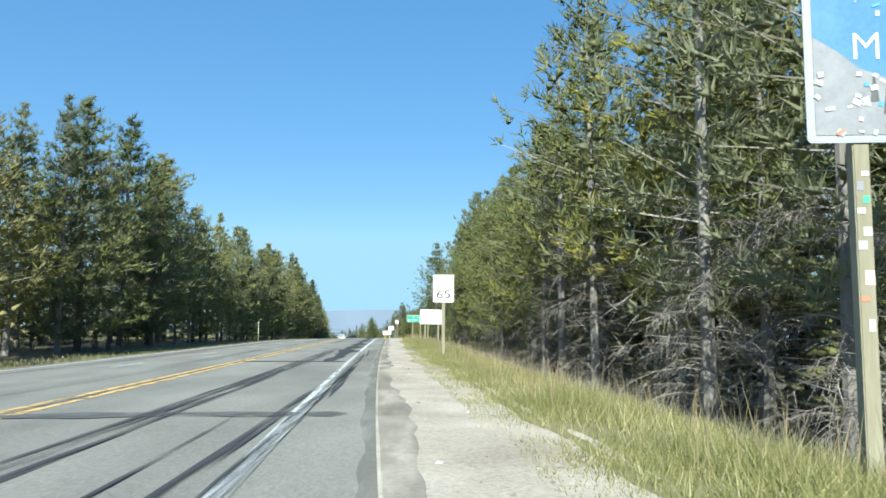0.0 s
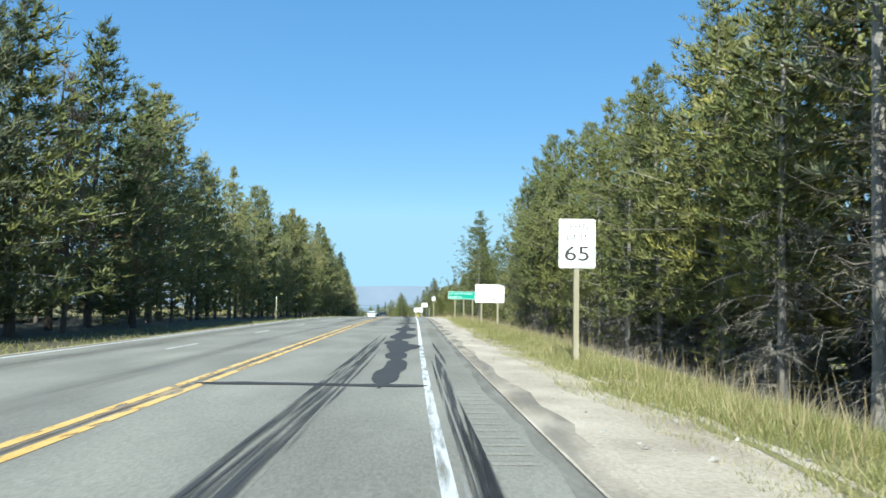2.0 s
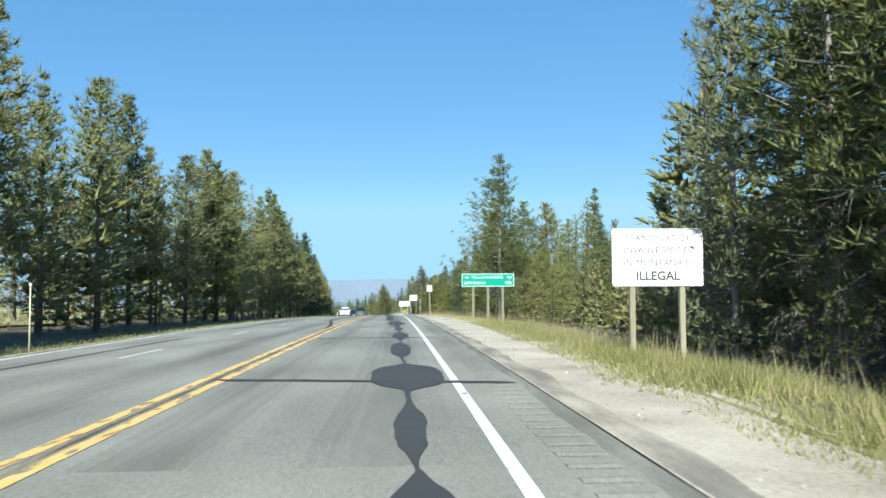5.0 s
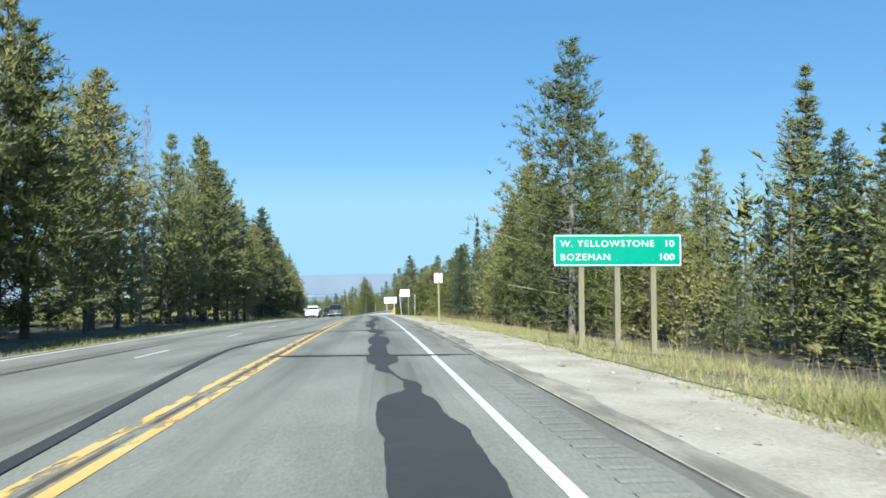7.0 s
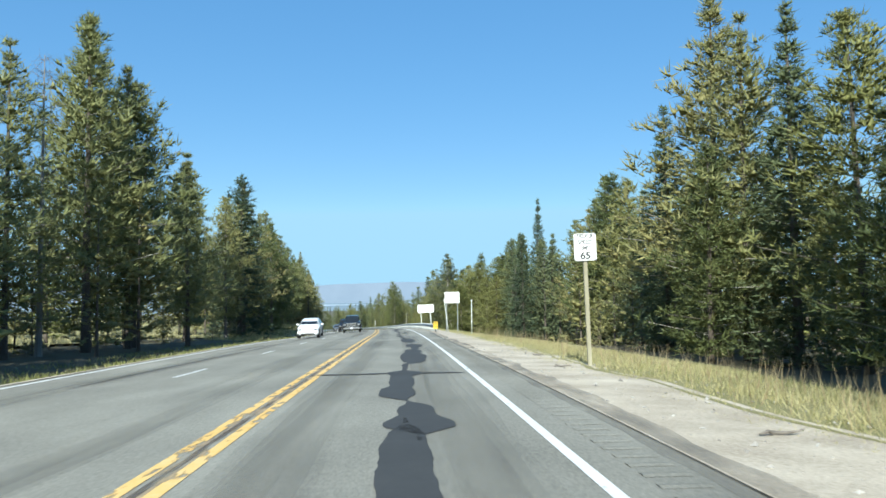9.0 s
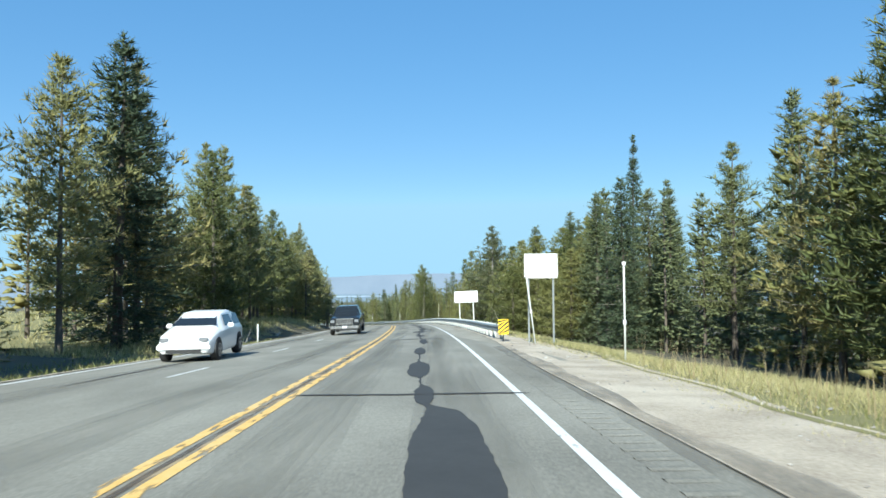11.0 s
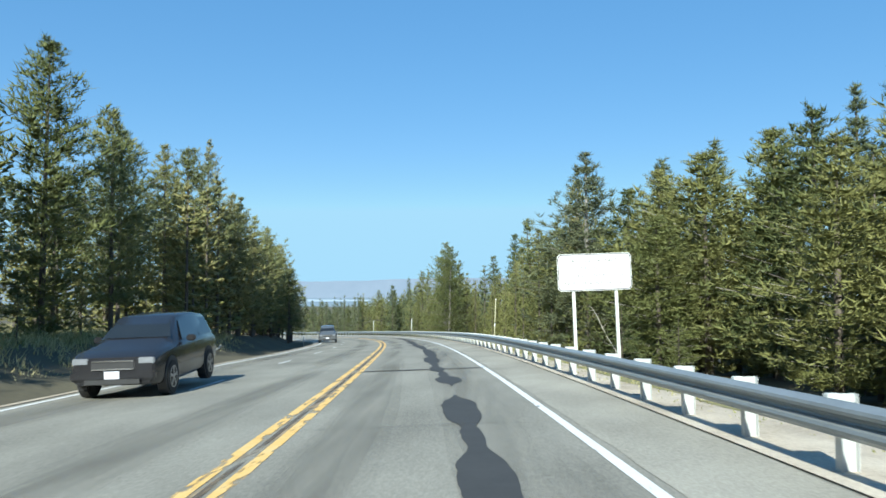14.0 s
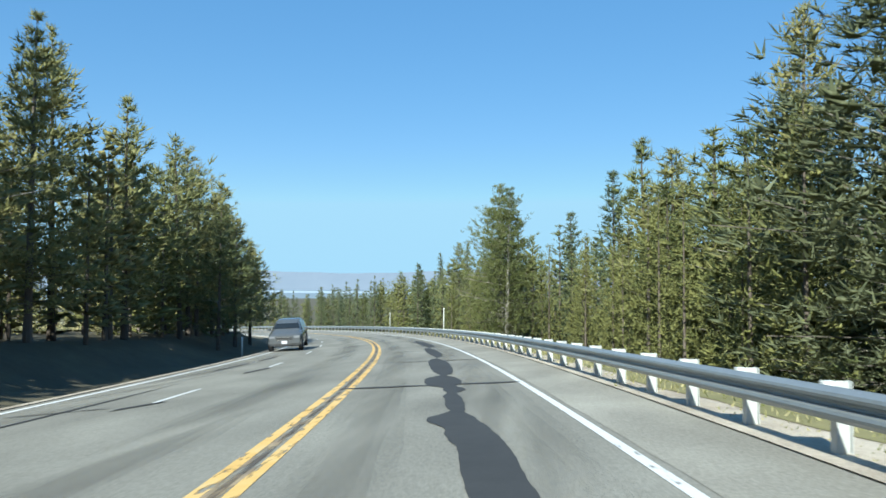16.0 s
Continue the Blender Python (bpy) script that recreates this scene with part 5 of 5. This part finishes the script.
cut([(-1.42, -0.32), (1.42, -0.32), (1.42, 0.80), (-1.42, 0.80)], "scene_sky", -0.010, "printed_sky")
cut([(-1.42, -0.80), (1.42, -0.80), (1.42, -0.25), (0.9, -0.12), (0.3, -0.25), (-0.75, -0.24), (-1.0, -0.14), (-1.18, 0.02), (-1.35, 0.13), (-1.42, 0.18)], "scene_snow", -0.0125, "printed_mountain")
for x, z, s in [(-0.86, -0.36, .2), (-0.72, -0.42, .3), (-0.6, -0.46, .36), (-0.48, -0.44, .32), (-0.3, -0.46, .4), (-0.1, -0.42, .3), (0.2, -0.46, .4)]:
    cut([(x - s * 0.22, z - s * 0.6), (x + s * 0.22, z - s * 0.6), (x, z + s)], "scene_fir", -0.0150, "printed_fir")
lettering("M", 0.27, -0.92, 0.06, -0.016, M["sign_white"], b, bold=-0.004)
part("text_bar", box_bm(1.7, 0.003, 0.3), M["sign_white"], b, m=Matrix.Translation((0.45, -0.016, 0.06)))
STICK = {"h": (0.52, 0.52, 0.50), "a": (0.42, 0.42, 0.41), "b": (0.55, 0.2, 0.12), "c": (0.1, 0.3, 0.6), "d": (0.1, 0.45, 0.25), "e": (0.7, 0.45, 0.35), "f": (0.25, 0.25, 0.27)}
for k, c in STICK.items():
    M["sticker_" + k] = material("sticker_" + k, [c, tuple(min(1, v * 1.15) for v in c)], 0.4, 8, 40, 0)
g = np.random.default_rng(4)
for k in range(80):
    x, z, w, h = g.uniform(-1.4, 0.2), g.uniform(-0.8, -0.2) if k > 5 else g.uniform(0, .5), g.uniform(0.03, 0.09), g.uniform(0.02, 0.06)
    part("sticker", box_bm(w, 0.002, h), M["sticker_" + "aahcaehaahaab"[k % 13]], b, m=Matrix.Translation((x, -0.0150 - 0.00012 * k, z)) @ Matrix.Rotation(g.normal(0, 0.4), 4, "Y"))
wp = b.parent
zt = 2.88 - float(rise(10.2, 6.70))
for k, (dz, w, h, c) in enumerate([(-0.30, .07, .05, "a"), (-0.42, .06, .09, "f"), (-0.55, .06, .07, "d"), (-0.66, .08, .06, "a"), (-0.86, .08, .09, "a"), (-0.99, .085, .085, "a"), (-1.3, .09, .14, "e"), (-1.5, .08, .05, "b"), (-1.75, .06, .12, "a")]):
    part("sticker", box_bm(w, 0.004, h), M["sticker_" + c], wp, m=Matrix.Translation((-1.0 + 0.025 * (-1) ** k, -0.080, zt + dz)))


def pole(name, u, off, height, r, mt, label, category, lean=0.0, tip=None, collar=None):
    root = empty(name, stand(u, off) @ Matrix.Rotation(radians(lean), 4, "Y"), label, category)
    part("shaft", rod_bm(r, r * 0.9, (0, 0, -0.3), (0, 0, height), 10), M[mt], root, smooth=True)
    if tip:
        part("reflector", rod_bm(r * 1.9, r * 1.9, (0, 0, height - tip), (0, 0, height), 10), M["sign_white"], root, "white reflector cap")
    if collar:
        part("collar", rod_bm(r * 1.6, r * 1.6, (0, 0, collar), (0, 0, collar + 0.12), 10), M["sign_white"], root)
    return root


pole("snow_pole", 78.5, -11.5, 2.05, 0.022, "pole_cream", "thin cream snow pole beside the far lane", "marker post", tip=0.08)
pole("snow_pole", 254.5, 2.02, 2.46, 0.018, "pole_cream", "tall cream snow pole behind the guard rail", "marker post", lean=2.2, tip=0.06, collar=1.1)
pole("snow_pole", 181.0, 3.9, 2.7, 0.028, "post_paint", "tall pale snow pole in dry grass", "marker post", tip=0.1, collar=1.0)
pole("snow_pole", 189.5, 2.75, 2.9, 0.028, "post_paint", "leaning pale snow pole by the guard rail end", "marker post", lean=-7, tip=0.1, collar=1.2)
pole("snow_pole", 318.0, 2.9, 2.4, 0.035, "post_paint", "pale snow pole behind the guard rail", "marker post", tip=0.1)
pole("snow_pole", 345.0, 2.9, 2.4, 0.035, "post_paint", "pale snow pole behind the guard rail", "marker post", tip=0.1)
pole("marker_post", 205.0, -11.2, 1.1, 0.05, "post_paint", "short white marker post on the far verge", "marker post")
pole("marker_post", 300.0, -11.5, 1.1, 0.05, "post_paint", "short white marker post on the far verge", "marker post")


# leaning and fallen dead trunks
def dead_trunk(u, off, length, tilt, turn, r, label):
    g = np.random.default_rng(int(u))
    pts = np.stack([np.linspace(0, length, 7), g.normal(0, 0.05, 7), g.normal(0, 0.05, 7)], 1)
    paths = [(pts, np.linspace(r, r * 0.35, 7))]
    for k in range(10):
        q = pts[0] + (pts[-1] - pts[0]) * g.uniform(0.3, 1)
        paths.append(([q, q + g.normal(0, 0.35, 3)], [0.012, 0.003]))
    m = stand(u, off, turn, 0.1) @ Matrix.Rotation(radians(-tilt), 4, "Y")
    return tagged(put("fallen_log", sticks("fallen_log", paths, 7), M["dead_wood"], m=m), label, "log")


dead_trunk(269.9, 13.5, 5.2, 58, 130, 0.06, "bleached dead trunk leaning against green pines")
for u, o, ln, tn in ((205, -12.9, 3.4, 84), (211.5, -13.2, 4.2, 100), (222, -13.3, 3.2, 92), (230.5, -12.6, 2.6, 75), (234, -13.6, 3.2, 104), (248, -13.6, 3.2, 78), (262, -13.6, 3.2, 92)):
    dead_trunk(u, o, ln, 3, tn, 0.09, "weathered log lying on the shaded bank")


# ---- guard rail ----
RAIL_OFF, RAIL_TOP = 1.60, 0.66
rail = empty("guard_rail", stand(192, RAIL_OFF), "galvanised W-beam guard rail on pale posts", "guard rail")
rail_inv = rail.matrix_basis.inverted()
PROFILE = [(0.0, 0.00), (-0.015, -0.012), (-0.075, -0.045), (-0.085, -0.075), (-0.075, -0.105), (-0.012, -0.135), (-0.005, -0.155), (-0.012, -0.175), (-0.075, -0.205), (-0.085, -0.235), (-0.075, -0.265), (-0.015, -0.300), (0.0, -0.312)]


def flare(u):
    return 0.35 * np.clip((197 - u) / 5, 0, 1) ** 2


for a in np.arange(191.6, 470.0, 7.62):
    us = np.linspace(a, a + 7.66, 6)
    verts, k = [], len(PROFILE)
    for u in us:
        for th in (0.0, 0.004):
            for dx, dz in PROFILE:
                p = road_point(u, RAIL_OFF + dx + th + flare(u))
                verts.append(rail_inv @ Vector((p[0], p[1], float(ground_z(u, RAIL_OFF + 0.2)) + RAIL_TOP + dz)))
    faces = []
    for i in range(len(us) - 1):
        for th in (0, 1):
            for j in range(k - 1):
                s = (i * 2 + th) * k + j
                e = ((i + 1) * 2 + th) * k + j
                faces.append((s, e, e + 1, s + 1))
        for j in (0, k - 1):
            s, e = i * 2 * k + j, (i + 1) * 2 * k + j
            faces.append((s, e, e + k, s + k))
    put("beam", mesh_of("beam", verts, faces, False), M["galv"], rail)
post_me = bpy.data.meshes.new("post")
pb = box_bm(0.15, 0.007, 1.48, (0, 0, -0.05))
for sx in (-1, 1):
    box_bm(0.008, 0.10, 1.48, (sx * 0.075, 0, -0.05), bm=pb)
pb.to_mesh(post_me)
pb.free()
block_me = bpy.data.meshes.new("block")
pb = box_bm(0.12, 0.09, 0.34, (0, 0, 0), 0.008)
pb.to_mesh(block_me)
pb.free()
for u in np.arange(193.9, 468.0, 1.905):
    p = road_point(u, RAIL_OFF + 0.19 + float(flare(u)))
    z = float(ground_z(u, RAIL_OFF + 0.2))
    m = rail_inv @ Matrix.Translation((p[0], p[1], z)) @ Matrix.Rotation(float(line_at(u)[3]), 4, "Z")
    post = put("post", post_me, M["post_steel"], rail, m=m)
    put("block", block_me, M["post_paint"], post, m=Matrix.Translation((-0.125, 0, RAIL_TOP - 0.14)))
mk = empty("object_marker", stand(191.2, RAIL_OFF + 0.1), "yellow and black striped marker at the rail's end", "marker sign")
part("panel", rounded_board(0.42, 0.62, 0.01, 0.03), M["marker_yellow"], mk, m=Matrix.Translation((0, -0.06, 0.62)))
part("stake", box_bm(0.06, 0.05, 1.0, (0, 0, 0.35)), M["black_trim"], mk)
for k in range(-2, 3):
    bm = bmesh.new()
    zc = 0.17 * k
    pts = [(-0.20, zc - 0.17), (0.20, zc + 0.17), (0.20, zc + 0.25), (-0.20, zc - 0.09)]
    pts = [(x, min(max(z, -0.30), 0.30)) for x, z in pts]
    if pts[1][1] - pts[2][1] or pts[0][1] - pts[3][1]:
        bm.faces.new([bm.verts.new((x, 0, z)) for x, z in pts])
        part("stripe", bm, M["sign_black"], mk, m=Matrix.Translation((0, -0.0675, 0.62)))


# ---- vehicles ----
def rim_bm(r, sx):
    """A five-spoked alloy rim with a hub and an outer ring."""
    bm = rod_bm(r * 0.2, r * 0.16, (sx * 0.115, 0, 0), (sx * 0.135, 0, 0), 10)
    for k in range(5):
        turn = Matrix.Rotation(k * 2 * math.pi / 5, 4, "X")
        bmesh.ops.create_cube(bm, size=1.0, matrix=turn @ Matrix.Translation((sx * 0.124, 0, r * 0.52)) @ Matrix.Diagonal((0.014, r * 0.24, r * 0.9, 1)))
    for k in range(20):
        turn = Matrix.Rotation(k * 2 * math.pi / 20, 4, "X")
        bmesh.ops.create_cube(bm, size=1.0, matrix=turn @ Matrix.Translation((sx * 0.122, 0, r * 0.95)) @ Matrix.Diagonal((0.016, r * 0.31, r * 0.1, 1)))
    return bm


def car(name, u, off, sections, width, paint, label, wheel_r, axles, lamps, grille):
    """A car facing back along the road. sections: rows along its length of (y, sill, shoulder, roof, half-width low, half-width roof)."""
    p = road_point(u, off)
    root = empty(name, Matrix.Translation(tuple(map(float, p))) @ Matrix.Rotation(float(line_at(u)[3]), 4, "Z") @ Matrix.Rotation(-math.atan(float(bank(u))), 4, "Y"), label, "car")
    bm, rings = bmesh.new(), []
    for y, sill, shoulder, roof, hw, hr in sections:
        pts = [(-hw * 0.92, sill), (-hw, sill + 0.12), (-hw, shoulder - 0.08), (-hw * 0.96, shoulder), (-hr, roof - 0.03), (-hr * 0.85, roof), (hr * 0.85, roof), (hr, roof - 0.03), (hw * 0.96, shoulder), (hw, shoulder - 0.08), (hw, sill + 0.12), (hw * 0.92, sill)]
        rings.append([bm.verts.new((x, y, z)) for x, z in pts])
    for r, q in zip(rings, rings[1:]):
        for i in range(12):
            j = (i + 1) % 12
            bm.faces.new((r[i], r[j], q[j], q[i]))
    bm.faces.new(rings[0][::-1])
    bm.faces.new(rings[-1])
    bmesh.ops.recalc_face_normals(bm, faces=bm.faces)
    bmesh.ops.bevel(bm, geom=[e for e in bm.edges if e.calc_face_angle(0) > 0.5], offset=0.03, segments=2, affect="EDGES")
    body = part("body", bm, M[paint], root, smooth=True)
    body.data.set_sharp_from_angle(angle=0.6)
    # windows between the rows where the roof stands over the shoulder
    tall = [s for s in sections if s[3] - s[2] > 0.3]
    low_front = [s for s in sections if s[3] - s[2] <= 0.3 and s[0] < tall[0][0]][-1]
    a, c = low_front, tall[0]
    bm = bmesh.new()
    quad = [(-a[4] * 0.82, a[0] + 0.10, a[3] + 0.05), (a[4] * 0.82, a[0] + 0.10, a[3] + 0.05), (c[5] * 0.86, c[0] - 0.05, c[3] - 0.07), (-c[5] * 0.86, c[0] - 0.05, c[3] - 0.07)]
    nrm = Vector((0, -(c[3] - a[3]), c[0] - a[0])).normalized() * 0.025
    bm.faces.new([bm.verts.new(Vector(q) + nrm) for q in quad])
    part("windscreen", bm, M["glass"], root, "dark reflective windscreen")
    for sx in (-1, 1):
        y0, y1 = tall[0][0] + 0.02, tall[-1][0] - 0.1
        sh, rf, hw, hr = tall[0][2], tall[0][3], tall[0][4], tall[0][5]
        def at(y, t):
            x = (hw * 0.96) * (1 - t) + hr * t + 0.012
            return (sx * x, y, sh * (1 - t) + (rf - 0.03) * t)
        for ya, yb in ((y0 - 0.25, (y0 + y1) / 2 - 0.05), ((y0 + y1) / 2 + 0.05, y1)):
            bm = bmesh.new()
            f = [bm.verts.new(at(ya, 0.12)), bm.verts.new(at(yb, 0.12)), bm.verts.new(at(yb, 0.86)), bm.verts.new(at(max(ya, y0), 0.86))]
            bm.faces.new(f)
            part("side_window", bm, M["glass"], root)
        part("door_mirror", box_bm(0.2, 0.12, 0.15, (0, 0, 0), 0.03), M[paint], root, m=Matrix.Translation((sx * (hw + 0.13), y0 - 0.15, sh + 0.08)))
        for y in axles:
            part("wheel_arch", rod_bm(wheel_r * 1.2, wheel_r * 1.2, (-0.1, 0, 0), (0.1, 0, 0), 20), M["black_trim"], root, m=Matrix.Translation((sx * (hw - 0.092), y, wheel_r + 0.03)))
            w = part("wheel", rod_bm(wheel_r, wheel_r, (-0.12, 0, 0), (0.12, 0, 0), 24), M["tyre"], root, m=Matrix.Translation((sx * (hw - 0.09), y, wheel_r)), smooth=False)
            part("rim", rim_bm(wheel_r * 0.66, sx), M["rim"], w)
        lx, lz, lw, lh = lamps
        part("headlight", box_bm(lw, 0.10, lh, (0, 0, 0), 0.02), M["lamp"], root, m=Matrix.Translation((sx * lx, sections[0][0] + 0.035, lz)))
    gw, gz, gh, bars = grille
    gr = part("grille", box_bm(gw, 0.05, gh, (0, 0, 0), 0.02), M["black_trim"], root, m=Matrix.Translation((0, sections[0][0] - 0.005, gz)))
    for k in range(bars):
        part("grille_bar", box_bm(gw * 0.96, 0.03, 0.022), M["chrome"], gr, m=Matrix.Translation((0, -0.03, gh * (0.42 - 0.84 * k / max(bars - 1, 1)))))
    part("bumper", box_bm(width * 0.93, 0.14, 0.20, (0, 0, 0), 0.04), M["chrome" if bars > 3 else paint], root, m=Matrix.Translation((0, sections[0][0] + 0.0, sections[0][1] + 0.18)))
    if bars > 3:
        for z in (-1, 1):
            part("grille_surround", box_bm(gw * 1.06, 0.05, 0.05, (0, 0, 0), 0.015), M["chrome"], gr, m=Matrix.Translation((0, -0.02, z * gh * 0.54)))
        for sx in (-1, 1):
            part("fog_lamp", rod_bm(0.06, 0.06, (0, 0.0, 0), (0, -0.02, 0), 14), M["lamp"], root, m=Matrix.Translation((sx * width * 0.33, sections[0][0] - 0.07, sections[0][1] + 0.19)))
            part("tow_hook", box_bm(0.05, 0.06, 0.06, (0, 0, 0), 0.015), M["black_trim"], root, m=Matrix.Translation((sx * width * 0.2, sections[0][0] - 0.09, sections[0][1] + 0.06)))
            part("wiper", rod_bm(0.008, 0.006, (sx * 0.1, a[0] + 0.12, a[3] + 0.10), (sx * 0.6, a[0] + 0.16, a[3] + 0.12), 6), M["black_trim"], root)
        for y in (tall[0][0] + 0.02, (tall[0][0] + tall[-1][0]) / 2, tall[-1][0] - 0.04):
            for sx in (-1, 1):
                part("door_seam", box_bm(0.006, 0.012, 0.72), M["black_trim"], root, m=Matrix.Translation((sx * (tall[0][4] + 0.001), y, 0.80)))
        for y in ((tall[0][0] + tall[-1][0]) / 2 - 0.16, tall[-1][0] - 0.2):
            for sx in (-1, 1):
                part("door_handle", box_bm(0.03, 0.16, 0.03, (0, 0, 0), 0.008), M["chrome"], root, m=Matrix.Translation((sx * (tall[0][4] + 0.015), y, 1.03)))
        for sx in (-1, 1):
            part("tail_light", box_bm(0.10, 0.06, 0.32, (0, 0, 0), 0.02), M["tail_red"], root, m=Matrix.Translation((sx * (sections[-1][4] - 0.06), sections[-1][0] + 0.02, 0.95)))
        part("rear_bumper", box_bm(width * 0.9, 0.16, 0.18, (0, 0, 0), 0.03), M["chrome"], root, m=Matrix.Translation((0, sections[-1][0] + 0.06, sections[-1][1] + 0.10)))
    part("lower_intake", box_bm(width * 0.6, 0.05, 0.10), M["black_trim"], root, m=Matrix.Translation((0, sections[0][0] - 0.06, sections[0][1] + 0.06)))
    part("number_plate", box_bm(0.31, 0.012, 0.16), M["plate"], root, m=Matrix.Translation((0, sections[0][0] - 0.082, sections[0][1] + 0.2)))
    return root


HATCH = [(0, 0.28, 0.62, 0.66, 0.76, 0.6), (0.35, 0.22, 0.80, 0.84, 0.84, 0.66), (0.95, 0.2, 0.92, 1.0, 0.87, 0.68), (1.85, 0.2, 0.95, 1.46, 0.87, 0.62), (2.9, 0.2, 0.96, 1.50, 0.87, 0.62), (3.7, 0.22, 0.95, 1.36, 0.86, 0.6), (4.05, 0.32, 0.88, 0.98, 0.8, 0.56)]
SUV = [(0, 0.32, 0.82, 0.86, 0.84, 0.7), (0.3, 0.26, 0.96, 1.02, 0.92, 0.74), (1.2, 0.24, 1.04, 1.14, 0.94, 0.74), (1.95, 0.24, 1.06, 1.66, 0.94, 0.66), (3.2, 0.24, 1.07, 1.72, 0.94, 0.66), (4.2, 0.26, 1.06, 1.64, 0.93, 0.64), (4.6, 0.36, 1.0, 1.2, 0.88, 0.6)]
PICKUP = [(0, 0.34, 0.98, 1.05, 0.95, 0.80), (0.12, 0.30, 1.08, 1.16, 1.0, 0.86), (0.5, 0.28, 1.14, 1.22, 1.02, 0.88), (1.45, 0.28, 1.16, 1.24, 1.0, 0.86), (2.15, 0.36, 1.2, 1.88, 1.0, 0.72), (3.7, 0.36, 1.2, 1.92, 1.0, 0.72), (3.95, 0.36, 1.2, 1.26, 1.0, 0.9), (5.7, 0.38, 1.2, 1.25, 1.0, 0.92), (5.85, 0.45, 1.16, 1.2, 0.97, 0.9)]
car("hatchback_car", 184.0, -8.9, HATCH, 1.75, "paint_white", "small white hatchback driving uphill in the far lane", 0.31, (0.75, 3.3), (0.60, 0.68, 0.26, 0.13), (0.8, 0.42, 0.1, 1))
car("pickup_truck", 211.5, -6.7, PICKUP, 2.05, "paint_dark", "dark grey pickup truck with a chrome grille and bumper", 0.42, (0.95, 4.55), (0.80, 0.93, 0.30, 0.20), (1.15, 0.92, 0.34, 6))
car("suv_car", 233.8, -8.3, SUV, 1.9, "paint_black", "black sport utility car in the far lane", 0.36, (0.85, 3.7), (0.68, 0.80, 0.34, 0.14), (0.9, 0.72, 0.2, 2))
car("suv_car", 298.5, -8.9, SUV, 1.9, "paint_silver", "silver grey sport utility car coming round the bend", 0.36, (0.85, 3.7), (0.68, 0.80, 0.34, 0.14), (0.9, 0.72, 0.2, 2))

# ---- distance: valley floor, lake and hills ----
tagged(put("valley_backdrop", mesh_of("valley_backdrop", [(-3500, 1500, -62), (1500, 1500, -62), (2500, 4700, -82), (-4600, 4700, -82)], [(0, 1, 2, 3)]), M["far_valley"]), "valley floor far below, haze put into its blue-green colour", "valley", "", "structure")
lv = [(-1250 + 900 * math.cos(a) * (1 + 0.2 * math.sin(3 * a)), 3500 + 330 * math.sin(a), -73.5) for a in np.linspace(0, 6.2, 40)]
tagged(put("lake", mesh_of("lake", lv, [tuple(range(40))]), M["lake"]), "pale blue lake far off in the valley", "lake", "", "structure")
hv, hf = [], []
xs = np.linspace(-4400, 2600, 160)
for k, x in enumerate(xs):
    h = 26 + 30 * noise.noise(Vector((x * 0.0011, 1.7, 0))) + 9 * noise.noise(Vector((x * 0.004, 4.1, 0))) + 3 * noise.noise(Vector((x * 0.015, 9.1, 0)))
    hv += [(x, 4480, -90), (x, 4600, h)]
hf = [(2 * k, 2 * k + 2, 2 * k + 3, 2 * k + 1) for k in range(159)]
tagged(put("hill_backdrop", mesh_of("hill_backdrop", hv, hf), M["far_hill"]), "distant hills across the valley, haze put into their blue colour", "hills", "", "structure")
